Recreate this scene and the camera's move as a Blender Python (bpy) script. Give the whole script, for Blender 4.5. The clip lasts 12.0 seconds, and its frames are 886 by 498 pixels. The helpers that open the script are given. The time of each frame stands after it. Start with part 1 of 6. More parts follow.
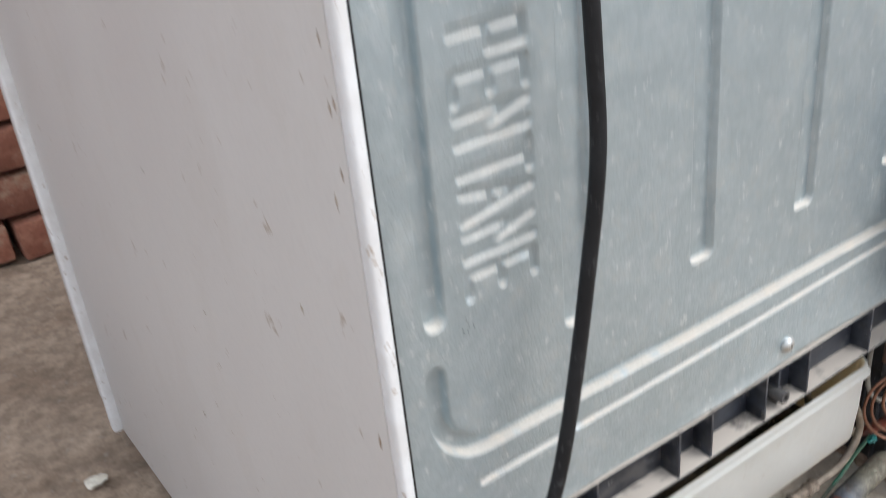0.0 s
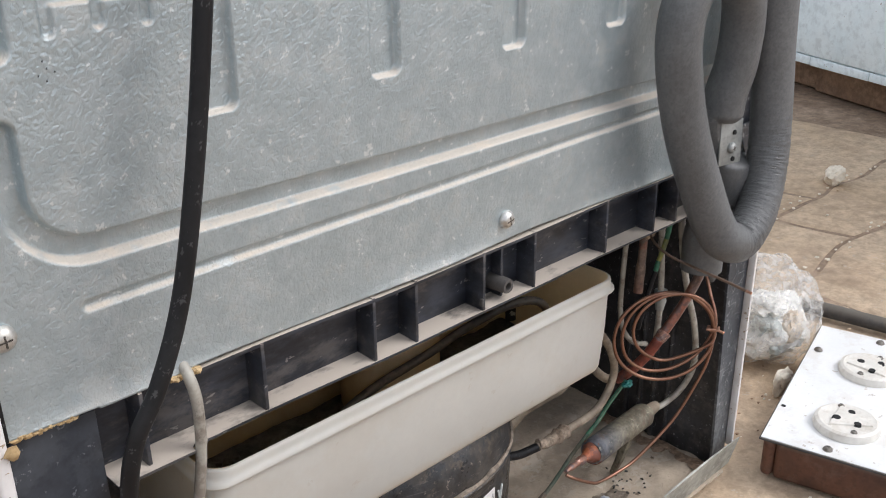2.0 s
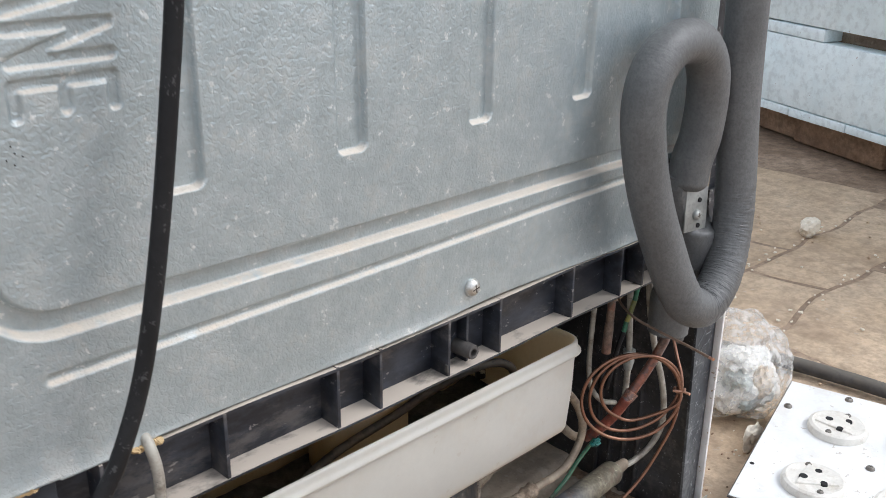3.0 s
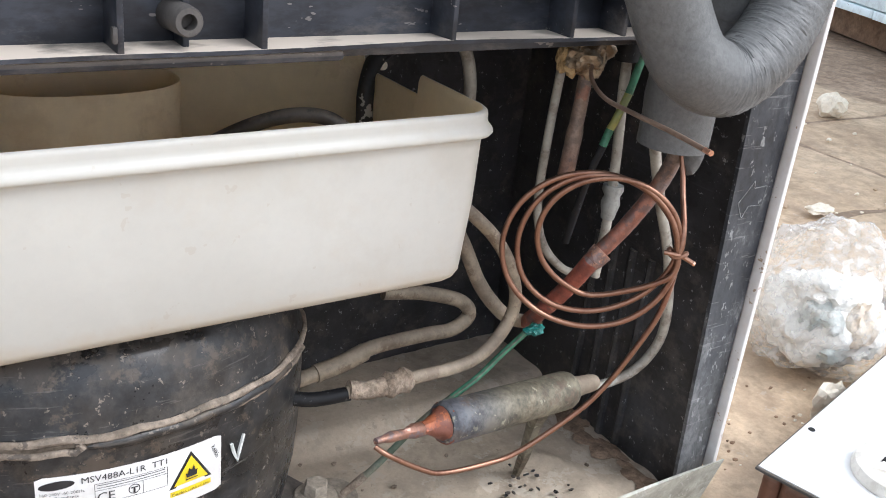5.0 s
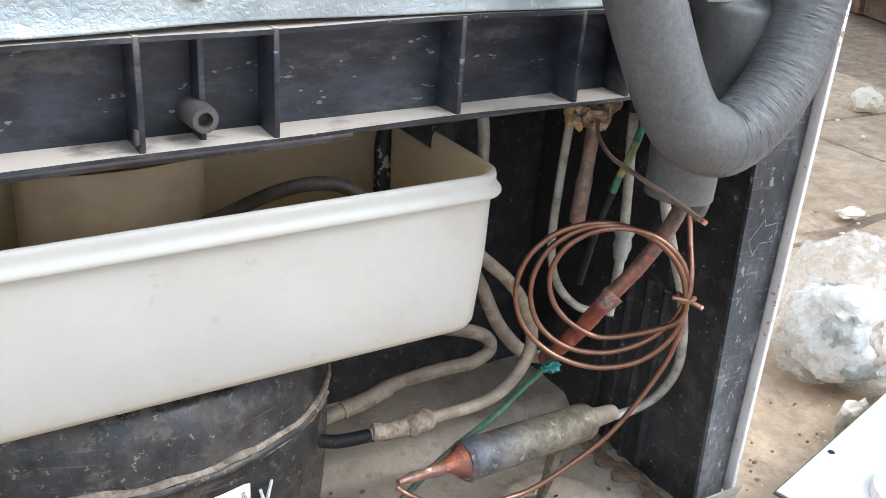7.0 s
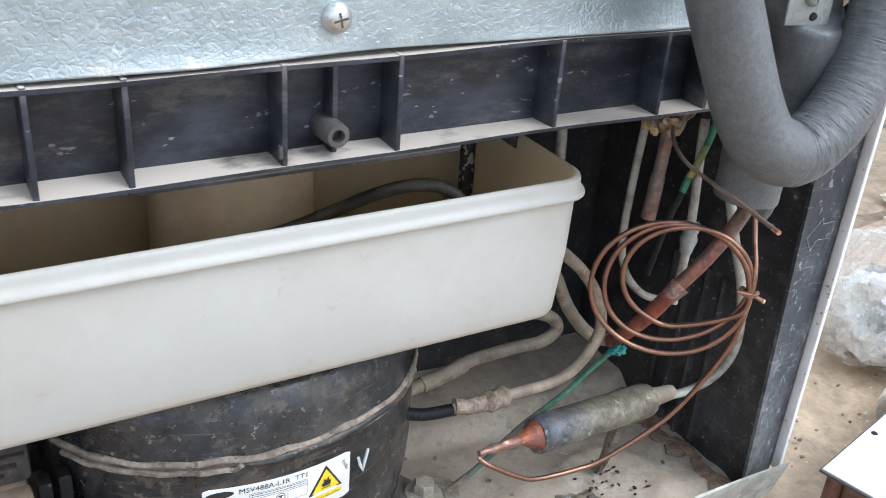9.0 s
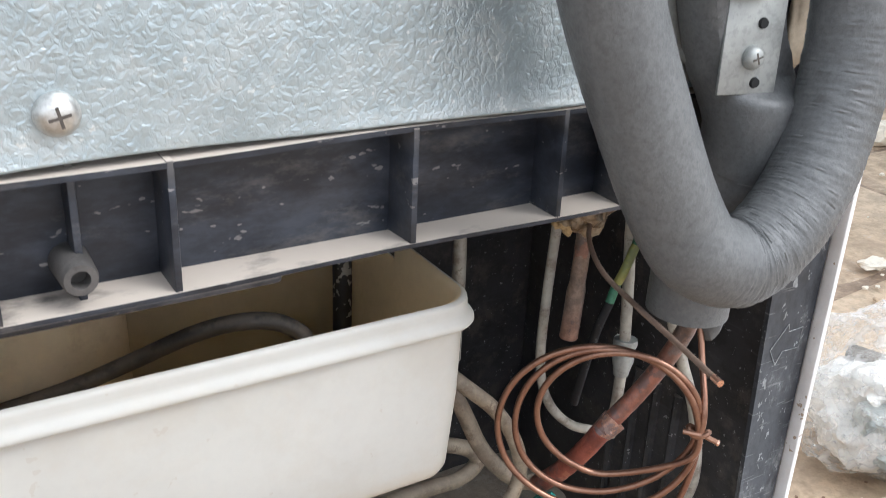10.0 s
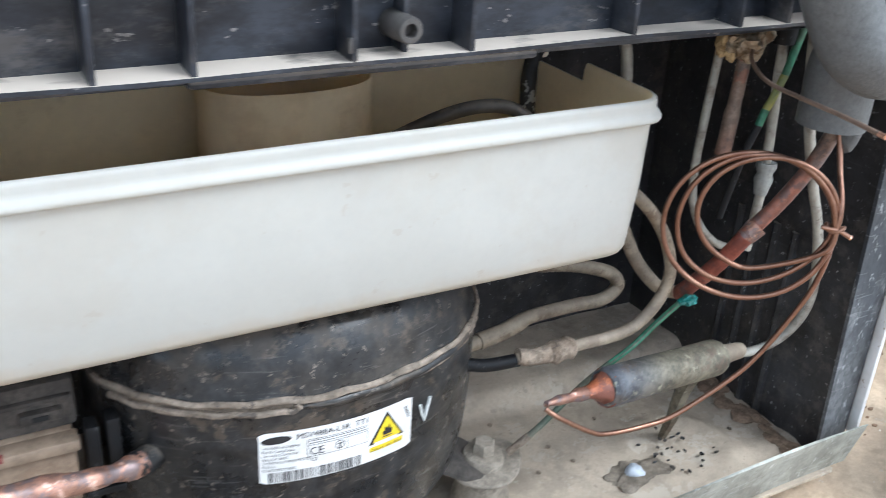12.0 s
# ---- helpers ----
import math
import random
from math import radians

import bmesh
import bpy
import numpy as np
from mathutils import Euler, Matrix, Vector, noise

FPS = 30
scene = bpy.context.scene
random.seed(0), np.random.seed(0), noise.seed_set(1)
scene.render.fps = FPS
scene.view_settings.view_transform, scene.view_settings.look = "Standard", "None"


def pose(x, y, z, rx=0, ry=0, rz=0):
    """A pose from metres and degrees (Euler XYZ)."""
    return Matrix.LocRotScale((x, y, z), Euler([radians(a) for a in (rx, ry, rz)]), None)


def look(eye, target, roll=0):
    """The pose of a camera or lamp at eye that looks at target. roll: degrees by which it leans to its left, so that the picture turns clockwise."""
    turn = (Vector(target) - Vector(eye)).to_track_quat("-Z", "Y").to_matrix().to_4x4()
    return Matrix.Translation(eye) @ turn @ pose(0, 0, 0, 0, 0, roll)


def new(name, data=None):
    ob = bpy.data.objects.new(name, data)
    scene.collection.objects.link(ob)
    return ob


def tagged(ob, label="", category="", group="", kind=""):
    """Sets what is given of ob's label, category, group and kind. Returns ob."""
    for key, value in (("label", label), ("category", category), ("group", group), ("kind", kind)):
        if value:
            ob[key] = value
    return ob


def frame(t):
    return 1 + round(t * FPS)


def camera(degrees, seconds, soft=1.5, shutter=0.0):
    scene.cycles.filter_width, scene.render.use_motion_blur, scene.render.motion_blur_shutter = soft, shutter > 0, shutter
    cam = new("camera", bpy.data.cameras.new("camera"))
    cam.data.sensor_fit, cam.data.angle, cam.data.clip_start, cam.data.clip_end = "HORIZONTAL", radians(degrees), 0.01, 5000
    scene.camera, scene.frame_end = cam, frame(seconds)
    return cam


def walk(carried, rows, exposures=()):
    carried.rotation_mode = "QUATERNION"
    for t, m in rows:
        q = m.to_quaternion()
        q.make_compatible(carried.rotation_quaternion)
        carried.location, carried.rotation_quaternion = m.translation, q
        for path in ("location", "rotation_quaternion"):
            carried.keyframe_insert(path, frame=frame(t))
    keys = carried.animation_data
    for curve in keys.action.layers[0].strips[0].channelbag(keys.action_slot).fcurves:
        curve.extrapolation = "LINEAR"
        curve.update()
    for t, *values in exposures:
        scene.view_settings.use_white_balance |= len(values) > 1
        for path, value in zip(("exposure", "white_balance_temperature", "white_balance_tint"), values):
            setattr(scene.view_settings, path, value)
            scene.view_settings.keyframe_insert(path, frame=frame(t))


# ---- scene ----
cam = camera(49.5, 12.0, soft=0.7, shutter=0.25)
EXPOSURES = [
    (0, 0.35, 5600, 6), (0.5, 0.35, 5450, 3), (1, 0.25, 5450, 4), (1.5, 0.15, 5650, 7), (2, 0.15, 5900, 10), (2.7, 0.17, 5750, 8), (4.3, 0.6, 6000, 12), (5.2, 0.75, 5600, 7), (6.6, 0.74, 5500, 6), (7.6, 0.82, 5420, 6), (9.3, 0.65, 5300, 5),
    (9.9, 0.7, 5600, 7), (10.4, 0.81, 5750, 7), (11.4, 0.81, 5400, 5), (12, 0.81, 5250, 3.5),
]
PATH = [
    (0, (-0.185, -0.335, 0.759), (0.778, 1.142, -0.185), -6.0),
    (0.2, (-0.145, -0.309, 0.644), (0.827, 1.158, -0.305), -5.4),
    (0.5, (-0.107, -0.301, 0.594), (0.935, 1.152, -0.302), -3.0),
    (1, (-0.115, -0.33, 0.583), (1.079, 1.047, -0.24), -1.3),
    (1.5, (-0.118, -0.341, 0.564), (1.145, 0.985, -0.24), -0.9),
    (2, (-0.103, -0.374, 0.58), (1.171, 0.95, -0.212), -0.5),
    (2.5, (-0.107, -0.4, 0.634), (1.181, 0.932, -0.118), -0.5),
    (2.7, (-0.11, -0.397, 0.627), (1.195, 0.933, -0.101), -0.3),
    (4.3, (0.134, -0.287, 0.436), (1.306, 1.129, -0.353), 8.8),
    (4.5, (0.166, -0.279, 0.411), (1.286, 1.173, -0.387), 8.6),
    (5, (0.206, -0.304, 0.381), (1.267, 1.186, -0.428), 6.3),
    (5.5, (0.197, -0.326, 0.397), (1.215, 1.186, -0.426), 4.8),
    (6, (0.201, -0.328, 0.39), (1.198, 1.188, -0.45), 4.3),
    (6.5, (0.215, -0.317, 0.39), (1.212, 1.196, -0.455), 4.3),
    (7, (0.212, -0.313, 0.419), (1.194, 1.21, -0.426), 4.1),
    (7.5, (0.178, -0.319, 0.411), (1.112, 1.23, -0.443), 3.8),
    (7.7, (0.148, -0.321, 0.401), (1.058, 1.234, -0.467), 4.0),
    (9.3, (0.187, -0.324, 0.455), (1.114, 1.189, -0.468), 4.5),
    (9.5, (0.225, -0.289, 0.452), (1.17, 1.234, -0.435), 4.2),
    (10, (0.271, -0.251, 0.431), (1.241, 1.3, -0.377), 2.7),
    (10.5, (0.264, -0.257, 0.403), (1.227, 1.293, -0.415), 2.7),
    (11, (0.248, -0.267, 0.401), (1.196, 1.29, -0.424), 3.0),
    (11.5, (0.229, -0.289, 0.392), (1.154, 1.268, -0.457), 3.4),
    (12, (0.155, -0.309, 0.398), (1.045, 1.247, -0.489), 3.4),
]
walk(cam, [(t, look(eye, target, roll)) for t, eye, target, roll in PATH],
     EXPOSURES)

# ---- light ----
world = bpy.data.worlds.new("world")
scene.world = world
world.use_nodes = True
wn = world.node_tree
wn.nodes.clear()
sky = wn.nodes.new("ShaderNodeTexSky")
sky.sky_type = "NISHITA"
sky.sun_disc = False
SUN_EL, SUN_AZ = 50.0, 138.0  # degrees; azimuth clockwise from +y
sky.sun_elevation, sky.sun_rotation = radians(SUN_EL), radians(SUN_AZ)
sky.dust_density, sky.air_density = 6.0, 0.7
bg = wn.nodes.new("ShaderNodeBackground")
bg.inputs["Strength"].default_value = 0.07
wo = wn.nodes.new("ShaderNodeOutputWorld")
wn.links.new(sky.outputs[0], bg.inputs[0])
# even veil of cloud over the whole sky
veil = wn.nodes.new("ShaderNodeBackground")
veil.inputs["Color"].default_value, veil.inputs["Strength"].default_value = (1.0, 0.965, 0.915, 1), 0.78
both = wn.nodes.new("ShaderNodeAddShader")
wn.links.new(bg.outputs[0], both.inputs[0])
wn.links.new(veil.outputs[0], both.inputs[1])
wn.links.new(both.outputs[0], wo.inputs[0])

sun_data = bpy.data.lights.new("sun", "SUN")
sun_data.energy, sun_data.angle, sun_data.color = 0.95, radians(28), (1.0, 0.97, 0.93)
sun = new("sun", sun_data)
sa, se = radians(SUN_AZ), radians(SUN_EL)
sun_way = Vector((math.sin(sa) * math.cos(se), math.cos(sa) * math.cos(se), math.sin(se)))
sun.matrix_world = look(sun_way * 5, (0, 0, 0))


# ---- materials ----
def mat(name, c1, c2, scale=20.0, rough=0.5, metal=0.0, bump=0.15, bscale=150.0, bdist=0.0006, dust=0.0,
        dust_col=(0.42, 0.36, 0.29), dust_scale=60.0, spots=0.0, spot_col=(0.6, 0.6, 0.58), spot_scale=120.0,
        coat=0.0, rvar=0.12, stretch=None, stains=0.0, stain_col=(0.3, 0.24, 0.17), stain_scale=14.0,
        trans=0.0, random_tint=0.0, spot_lo=0.66, grain=0.35,
        mott=0.0, mott_scale=220.0, blots=0.0, blot_col=(0.2, 0.16, 0.12), blot_scale=60.0, blot_lo=0.52, scr=0.0,
        scr_col=(0.4, 0.4, 0.4), thin=0.0, thin_col=(0.8, 0.6, 0.36), along=None, ripple=None, spec=0.5, dust_lo=0.28, film_cover=0.22):
    m = bpy.data.materials.new(name)
    m.use_nodes = True
    nt = m.node_tree
    nt.nodes.clear()

    def node(kind, **kw):
        nd = nt.nodes.new(kind)
        for k, v in kw.items():
            nd.inputs[k].default_value = v
        return nd

    def join(a, b):
        nt.links.new(a, b)

    def ramp(src, lo, hi):
        r = node("ShaderNodeMapRange")
        r.inputs["From Min"].default_value, r.inputs["From Max"].default_value = lo, hi
        r.clamp = True
        join(src, r.inputs["Value"])
        return r.outputs["Result"]

    def mixed(fac, a, b):
        mx = nt.nodes.new("ShaderNodeMix")
        mx.data_type = "RGBA"
        if isinstance(fac, float):
            mx.inputs[0].default_value = fac
        else:
            join(fac, mx.inputs[0])
        for val, slot in ((a, 6), (b, 7)):
            if isinstance(val, tuple):
                mx.inputs[slot].default_value = (*val, 1)
            else:
                join(val, mx.inputs[slot])
        return mx.outputs[2]

    def times(a, b):
        mt = nt.nodes.new("ShaderNodeMath")
        mt.operation = "MULTIPLY"
        join(a, mt.inputs[0])
        if isinstance(b, float):
            mt.inputs[1].default_value = b
        else:
            join(b, mt.inputs[1])
        return mt.outputs[0]

    out = node("ShaderNodeOutputMaterial")
    bsdf = node("ShaderNodeBsdfPrincipled", Metallic=metal)
    bsdf.inputs["Specular IOR Level"].default_value = spec
    join(bsdf.outputs[0], out.inputs[0])
    tc = node("ShaderNodeTexCoord")
    vec = tc.outputs["Object"]
    if stretch:
        mp = node("ShaderNodeMapping")
        mp.inputs["Scale"].default_value = stretch
        join(vec, mp.inputs["Vector"])
        vec = mp.outputs[0]

    def tex(s, detail=5.0, r=0.6):
        nz = node("ShaderNodeTexNoise", Scale=s, Detail=detail, Roughness=r)
        join(vec, nz.inputs["Vector"])
        return nz.outputs["Fac"]

    big, fine = tex(scale), tex(bscale, 4.0)
    col = mixed(ramp(big, 0.41, 0.59), c1, c2)
    shade = tuple(0.6 * c for c in c1)
    col = mixed(times(ramp(fine, 0.48, 0.63), grain), col, shade)
    rough_out = None
    if random_tint > 0:
        oi = node("ShaderNodeObjectInfo")
        hs = node("ShaderNodeHueSaturation")
        join(ramp(oi.outputs["Random"], 0.0, 1.0), hs.inputs["Value"])
        hs.inputs["Fac"].default_value = random_tint
        rr = node("ShaderNodeMapRange")
        rr.inputs["To Min"].default_value, rr.inputs["To Max"].default_value = 0.55, 1.35
        join(oi.outputs["Random"], rr.inputs["Value"])
        join(rr.outputs[0], hs.inputs["Value"])
        join(col, hs.inputs["Color"])
        col = hs.outputs[0]
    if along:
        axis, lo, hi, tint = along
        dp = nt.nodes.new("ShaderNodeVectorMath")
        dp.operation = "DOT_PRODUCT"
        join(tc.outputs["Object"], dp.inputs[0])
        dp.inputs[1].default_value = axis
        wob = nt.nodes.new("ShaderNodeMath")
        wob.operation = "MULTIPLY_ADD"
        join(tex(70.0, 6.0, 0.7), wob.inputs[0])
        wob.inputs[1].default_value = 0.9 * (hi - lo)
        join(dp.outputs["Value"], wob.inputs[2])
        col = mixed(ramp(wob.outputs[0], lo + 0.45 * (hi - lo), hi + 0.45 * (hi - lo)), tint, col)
    if stains > 0:
        st = times(ramp(tex(stain_scale, 7.0, 0.7), 0.53, 0.60), stains)
        col = mixed(st, col, stain_col)
    if spots > 0:
        sp = times(ramp(tex(spot_scale, 3.0, 0.75), 0.1 + 0.8 * spot_lo, 0.116 + 0.8 * spot_lo), spots)
        col = mixed(sp, col, spot_col)
    if mott > 0:
        dark = node("ShaderNodeMapRange")
        dark.inputs["From Min"].default_value, dark.inputs["From Max"].default_value = 0.41, 0.59
        dark.inputs["To Min"].default_value, dark.inputs["To Max"].default_value = 1.0 - mott, 1.0 + 0.7 * mott
        join(tex(mott_scale, 9.0, 0.75), dark.inputs["Value"])
        hv = node("ShaderNodeHueSaturation")
        join(dark.outputs[0], hv.inputs["Value"])
        join(col, hv.inputs["Color"])
        col = hv.outputs[0]
    if blots > 0:
        col = mixed(times(ramp(tex(blot_scale, 10.0, 0.72), blot_lo, blot_lo + 0.035), blots), col, blot_col)
    if scr > 0:
        sm = node("ShaderNodeMapping")
        sm.inputs["Rotation"].default_value, sm.inputs["Scale"].default_value = (0.5, 0.7, 0.9), (30, 30, 420)
        join(tc.outputs["Object"], sm.inputs["Vector"])
        sn = node("ShaderNodeTexNoise", Scale=1.0, Detail=4.0, Roughness=0.7)
        join(sm.outputs[0], sn.inputs["Vector"])
        col = mixed(times(ramp(sn.outputs["Fac"], 0.61, 0.64), scr), col, scr_col)
    rbase = ramp(big, 0.41, 0.59)
    rm = node("ShaderNodeMapRange")
    rm.inputs["To Min"].default_value, rm.inputs["To Max"].default_value = rough, min(1.0, rough + rvar)
    join(rbase, rm.inputs["Value"])
    rough_out = rm.outputs[0]
    if dust > 0:
        ge = node("ShaderNodeNewGeometry")
        sx = node("ShaderNodeSeparateXYZ")
        join(ge.outputs["Normal"], sx.inputs[0])
        up = ramp(sx.outputs["Z"], 0.1, 0.75)
        cover = times(ramp(tex(dust_scale, 6.0, 0.65), dust_lo, dust_lo + 0.16 if dust_lo < 0.4 else dust_lo + 0.05), dust)
        film = times(ramp(tex(dust_scale * 0.9, 8.0, 0.75), 0.52, 0.62), film_cover * dust)
        ad = nt.nodes.new("ShaderNodeMath")
        ad.operation, ad.use_clamp = "ADD", True
        join(times(up, cover), ad.inputs[0])
        join(film, ad.inputs[1])
        d = ad.outputs[0]
        col = mixed(d, col, dust_col)
        rmx = nt.nodes.new("ShaderNodeMix")
        join(d, rmx.inputs[0])
        join(rough_out, rmx.inputs[2])
        rmx.inputs[3].default_value = 0.95
        rough_out = rmx.outputs[0]
        if metal > 0:
            mm = nt.nodes.new("ShaderNodeMix")
            join(d, mm.inputs[0])
            mm.inputs[2].default_value, mm.inputs[3].default_value = metal, 0.0
            join(mm.outputs[0], bsdf.inputs["Metallic"])
    join(col, bsdf.inputs["Base Color"])
    join(rough_out, bsdf.inputs["Roughness"])
    if coat > 0:
        bsdf.inputs["Coat Weight"].default_value = coat
        bsdf.inputs["Coat Roughness"].default_value = 0.25
    if trans > 0:
        bsdf.inputs["Transmission Weight"].default_value = trans
    height = fine
    if ripple:
        rs, stretch_by = ripple
        pm = node("ShaderNodeMapping")
        pm.inputs["Scale"].default_value = stretch_by
        join(tc.outputs["Object"], pm.inputs["Vector"])
        pn = node("ShaderNodeTexNoise", Scale=rs, Detail=2.0, Roughness=0.5)
        pn.inputs["Distortion"].default_value = 0.8
        join(pm.outputs[0], pn.inputs["Vector"])
        skew = nt.nodes.new("ShaderNodeVectorMath")
        skew.operation = "SCALE"
        skew.inputs["Scale"].default_value = 0.004
        join(pn.outputs["Color"], skew.inputs[0])
        shifted = nt.nodes.new("ShaderNodeVectorMath")
        shifted.operation = "ADD"
        join(pm.outputs[0], shifted.inputs[0])
        join(skew.outputs[0], shifted.inputs[1])
        cells = node("ShaderNodeTexVoronoi", Scale=0.9 * rs)
        cells.feature = "DISTANCE_TO_EDGE"
        join(shifted.outputs[0], cells.inputs["Vector"])
        both = nt.nodes.new("ShaderNodeMath")
        both.operation = "ADD"
        join(times(ramp(cells.outputs["Distance"], 0.0, 0.24), 0.19), both.inputs[0])
        join(times(pn.outputs["Fac"], 0.75), both.inputs[1])
        height = both.outputs[0]
    bp = node("ShaderNodeBump", Strength=bump, Distance=bdist)
    join(height, bp.inputs["Height"])
    join(bp.outputs[0], bsdf.inputs["Normal"])
    if thin > 0:
        tl = nt.nodes.new("ShaderNodeBsdfTranslucent")
        tl.inputs["Color"].default_value = (*thin_col, 1)
        ms = nt.nodes.new("ShaderNodeMixShader")
        ms.inputs[0].default_value = thin
        join(bsdf.outputs[0], ms.inputs[1])
        join(tl.outputs[0], ms.inputs[2])
        join(ms.outputs[0], out.inputs[0])
    return m


GALV = mat("galvanised_sheet", (0.395, 0.458, 0.480), (0.435, 0.495, 0.513), 60, 0.31, 0.58, 0.66, 420, 0.0008, dust=0.8,
           dust_col=(0.62, 0.55, 0.46), dust_scale=40, spots=0.5, spot_col=(0.80, 0.82, 0.80), spot_scale=120, spot_lo=0.675, rvar=0.07, grain=0.10,
           mott=0.06, mott_scale=210, stains=0.10, stain_col=(0.74, 0.77, 0.78), stain_scale=38, ripple=(330.0, (1.05, 1.0, 1.0)))
WHITE_PAINT = mat("white_enamel", (0.61, 0.575, 0.545), (0.65, 0.615, 0.585), 3, 0.38, 0, 0.06, 300, 0.0003, grain=0.06, spot_lo=0.725, stains=0.10,
                  stain_col=(0.5, 0.44, 0.37), stain_scale=9, spots=0.6, spot_col=(0.30, 0.22, 0.14), spot_scale=60, stretch=(1, 1, 0.6))
RUST = mat("brown_rust_chip", (0.26, 0.18, 0.11), (0.36, 0.28, 0.19), 200, 0.85, 0, 0.5, 500, 0.0005, mott=0.3, mott_scale=300)
WHITE_EDGE = mat("white_enamel_edge", (0.82, 0.81, 0.80), (0.74, 0.72, 0.70), 40, 0.35, 0, 0.1, 250, 0.0003, grain=0.1, spots=0.8, spot_lo=0.68,
                 spot_col=(0.30, 0.2, 0.1), spot_scale=130)
BLACK_PLASTIC = mat("black_plastic", (0.018, 0.021, 0.029), (0.034, 0.039, 0.051), 30, 0.36, 0, 0.15, 200, 0.0004, dust=1.0,
                    dust_col=(0.52, 0.455, 0.385), dust_scale=30, spots=0.5, spot_col=(0.34, 0.32, 0.30), spot_scale=130, spot_lo=0.70, mott=0.28, mott_scale=60,
                    blots=0.12, blot_col=(0.09, 0.092, 0.10), blot_scale=24, blot_lo=0.57, stretch=(0.6, 1, 1.5), film_cover=0.11)
BLACK_SHEET = mat("black_sheet", (0.030, 0.030, 0.033), (0.046, 0.046, 0.050), 25, 0.34, 0, 0.12, 120, 0.0005, spots=0.85,
                  spot_col=(0.30, 0.30, 0.30), spot_scale=210, spot_lo=0.68, dust=0.5, mott=0.4, mott_scale=60, scr=0.12, scr_col=(0.15, 0.15, 0.15))
SCUFFED_BLACK = mat("scuffed_black_flange", (0.030, 0.034, 0.042), (0.060, 0.064, 0.073), 30, 0.40, 0, 0.2, 220, 0.0004, spots=0.6, spot_lo=0.655,
                    spot_col=(0.34, 0.35, 0.35), spot_scale=170, stains=0.5, stain_col=(0.16, 0.165, 0.17), stain_scale=30, stretch=(1, 1, 0.55),
                    blots=0.45, blot_col=(0.19, 0.195, 0.20), blot_scale=60, blot_lo=0.59, mott=0.4, scr=0.25, along=((0, 0, 1), 0.0, 0.12, (0.15, 0.15, 0.145)))
TRAY = mat("cream_plastic", (0.68, 0.675, 0.63), (0.735, 0.73, 0.685), 8, 0.36, 0, 0.05, 200, 0.0003, stains=0.12, grain=0.05, mott=0.02, mott_scale=40,
           stain_col=(0.50, 0.40, 0.27), stain_scale=11, spots=0.25, spot_col=(0.45, 0.36, 0.25), spot_scale=90, spot_lo=0.71, thin=0.32, thin_col=(0.95, 0.89, 0.77), along=((0, 0, 1), 0.184, 0.199, (0.58, 0.47, 0.33)))
# tray inside: grime, plus shade painted in as a dark tint towards the bottom
TRAY_IN = mat("cream_plastic_grimy_shaded", (0.72, 0.635, 0.46), (0.79, 0.705, 0.54), 9, 0.45, 0, 0.08, 200, 0.0004, grain=0.1, stains=0.5, mott=0.08, mott_scale=60,
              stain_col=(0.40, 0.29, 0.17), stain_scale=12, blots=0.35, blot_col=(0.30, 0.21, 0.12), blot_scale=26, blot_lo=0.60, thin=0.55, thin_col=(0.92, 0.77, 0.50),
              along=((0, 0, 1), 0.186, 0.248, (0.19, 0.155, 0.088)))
COMP = mat("black_compressor_paint", (0.015, 0.0155, 0.017), (0.027, 0.0275, 0.029), 35, 0.22, 0, 0.25, 160, 0.0006, dust=0.34, dust_lo=0.52, spot_lo=0.665,
           dust_col=(0.17, 0.138, 0.105), dust_scale=48, spots=0.5, spot_col=(0.28, 0.24, 0.195), spot_scale=210, stains=0.5,
           stain_col=(0.060, 0.052, 0.043), stain_scale=30, mott=0.45, mott_scale=90, blots=0.6, blot_col=(0.105, 0.082, 0.060), blot_scale=34, blot_lo=0.565,
           scr=0.3, scr_col=(0.16, 0.15, 0.14), rvar=0.3)
GRIME = mat("caked_dirt", (0.22, 0.168, 0.122), (0.31, 0.25, 0.19), 60, 0.95, 0, 0.8, 500, 0.0015, mott=0.35, mott_scale=200)
DIRTY_RELAY = mat("dusty_dark_relay", (0.045, 0.039, 0.034), (0.085, 0.073, 0.062), 60, 0.85, 0, 0.4, 300, 0.0008, mott=0.3, mott_scale=90)
SEAM_DIRT = mat("packed_seam_dirt", (0.12, 0.098, 0.075), (0.19, 0.155, 0.12), 60, 0.95, 0, 0.6, 400, 0.001, mott=0.35, mott_scale=160, blots=0.6, blot_col=(0.035, 0.032, 0.03), blot_scale=60, blot_lo=0.53)
SEAM = mat("dirty_weld_seam", (0.185, 0.15, 0.115), (0.29, 0.24, 0.19), 45, 0.8, 0, 0.5, 400, 0.001, mott=0.3, mott_scale=150, blots=0.7, blot_col=(0.04, 0.036, 0.033), blot_scale=80, blot_lo=0.57)
BASE = mat("dusty_zinc_base", (0.52, 0.432, 0.325), (0.40, 0.332, 0.25), 16, 0.7, 0.1, 0.5, 260, 0.0009, stains=0.6, spots=0.6, spot_col=(0.10, 0.08, 0.065), spot_scale=140, spot_lo=0.68,
           stain_col=(0.17, 0.14, 0.105), stain_scale=24, dust=0.5, dust_col=(0.54, 0.45, 0.35), dust_scale=14, mott=0.36, mott_scale=32,
           blots=0.7, blot_col=(0.56, 0.52, 0.44), blot_scale=42, blot_lo=0.55)
BROWN_DIRT = mat("red_brown_dirt", (0.24, 0.165, 0.11), (0.32, 0.225, 0.155), 60, 0.95, 0, 0.8, 300, 0.001, mott=0.3, mott_scale=120)
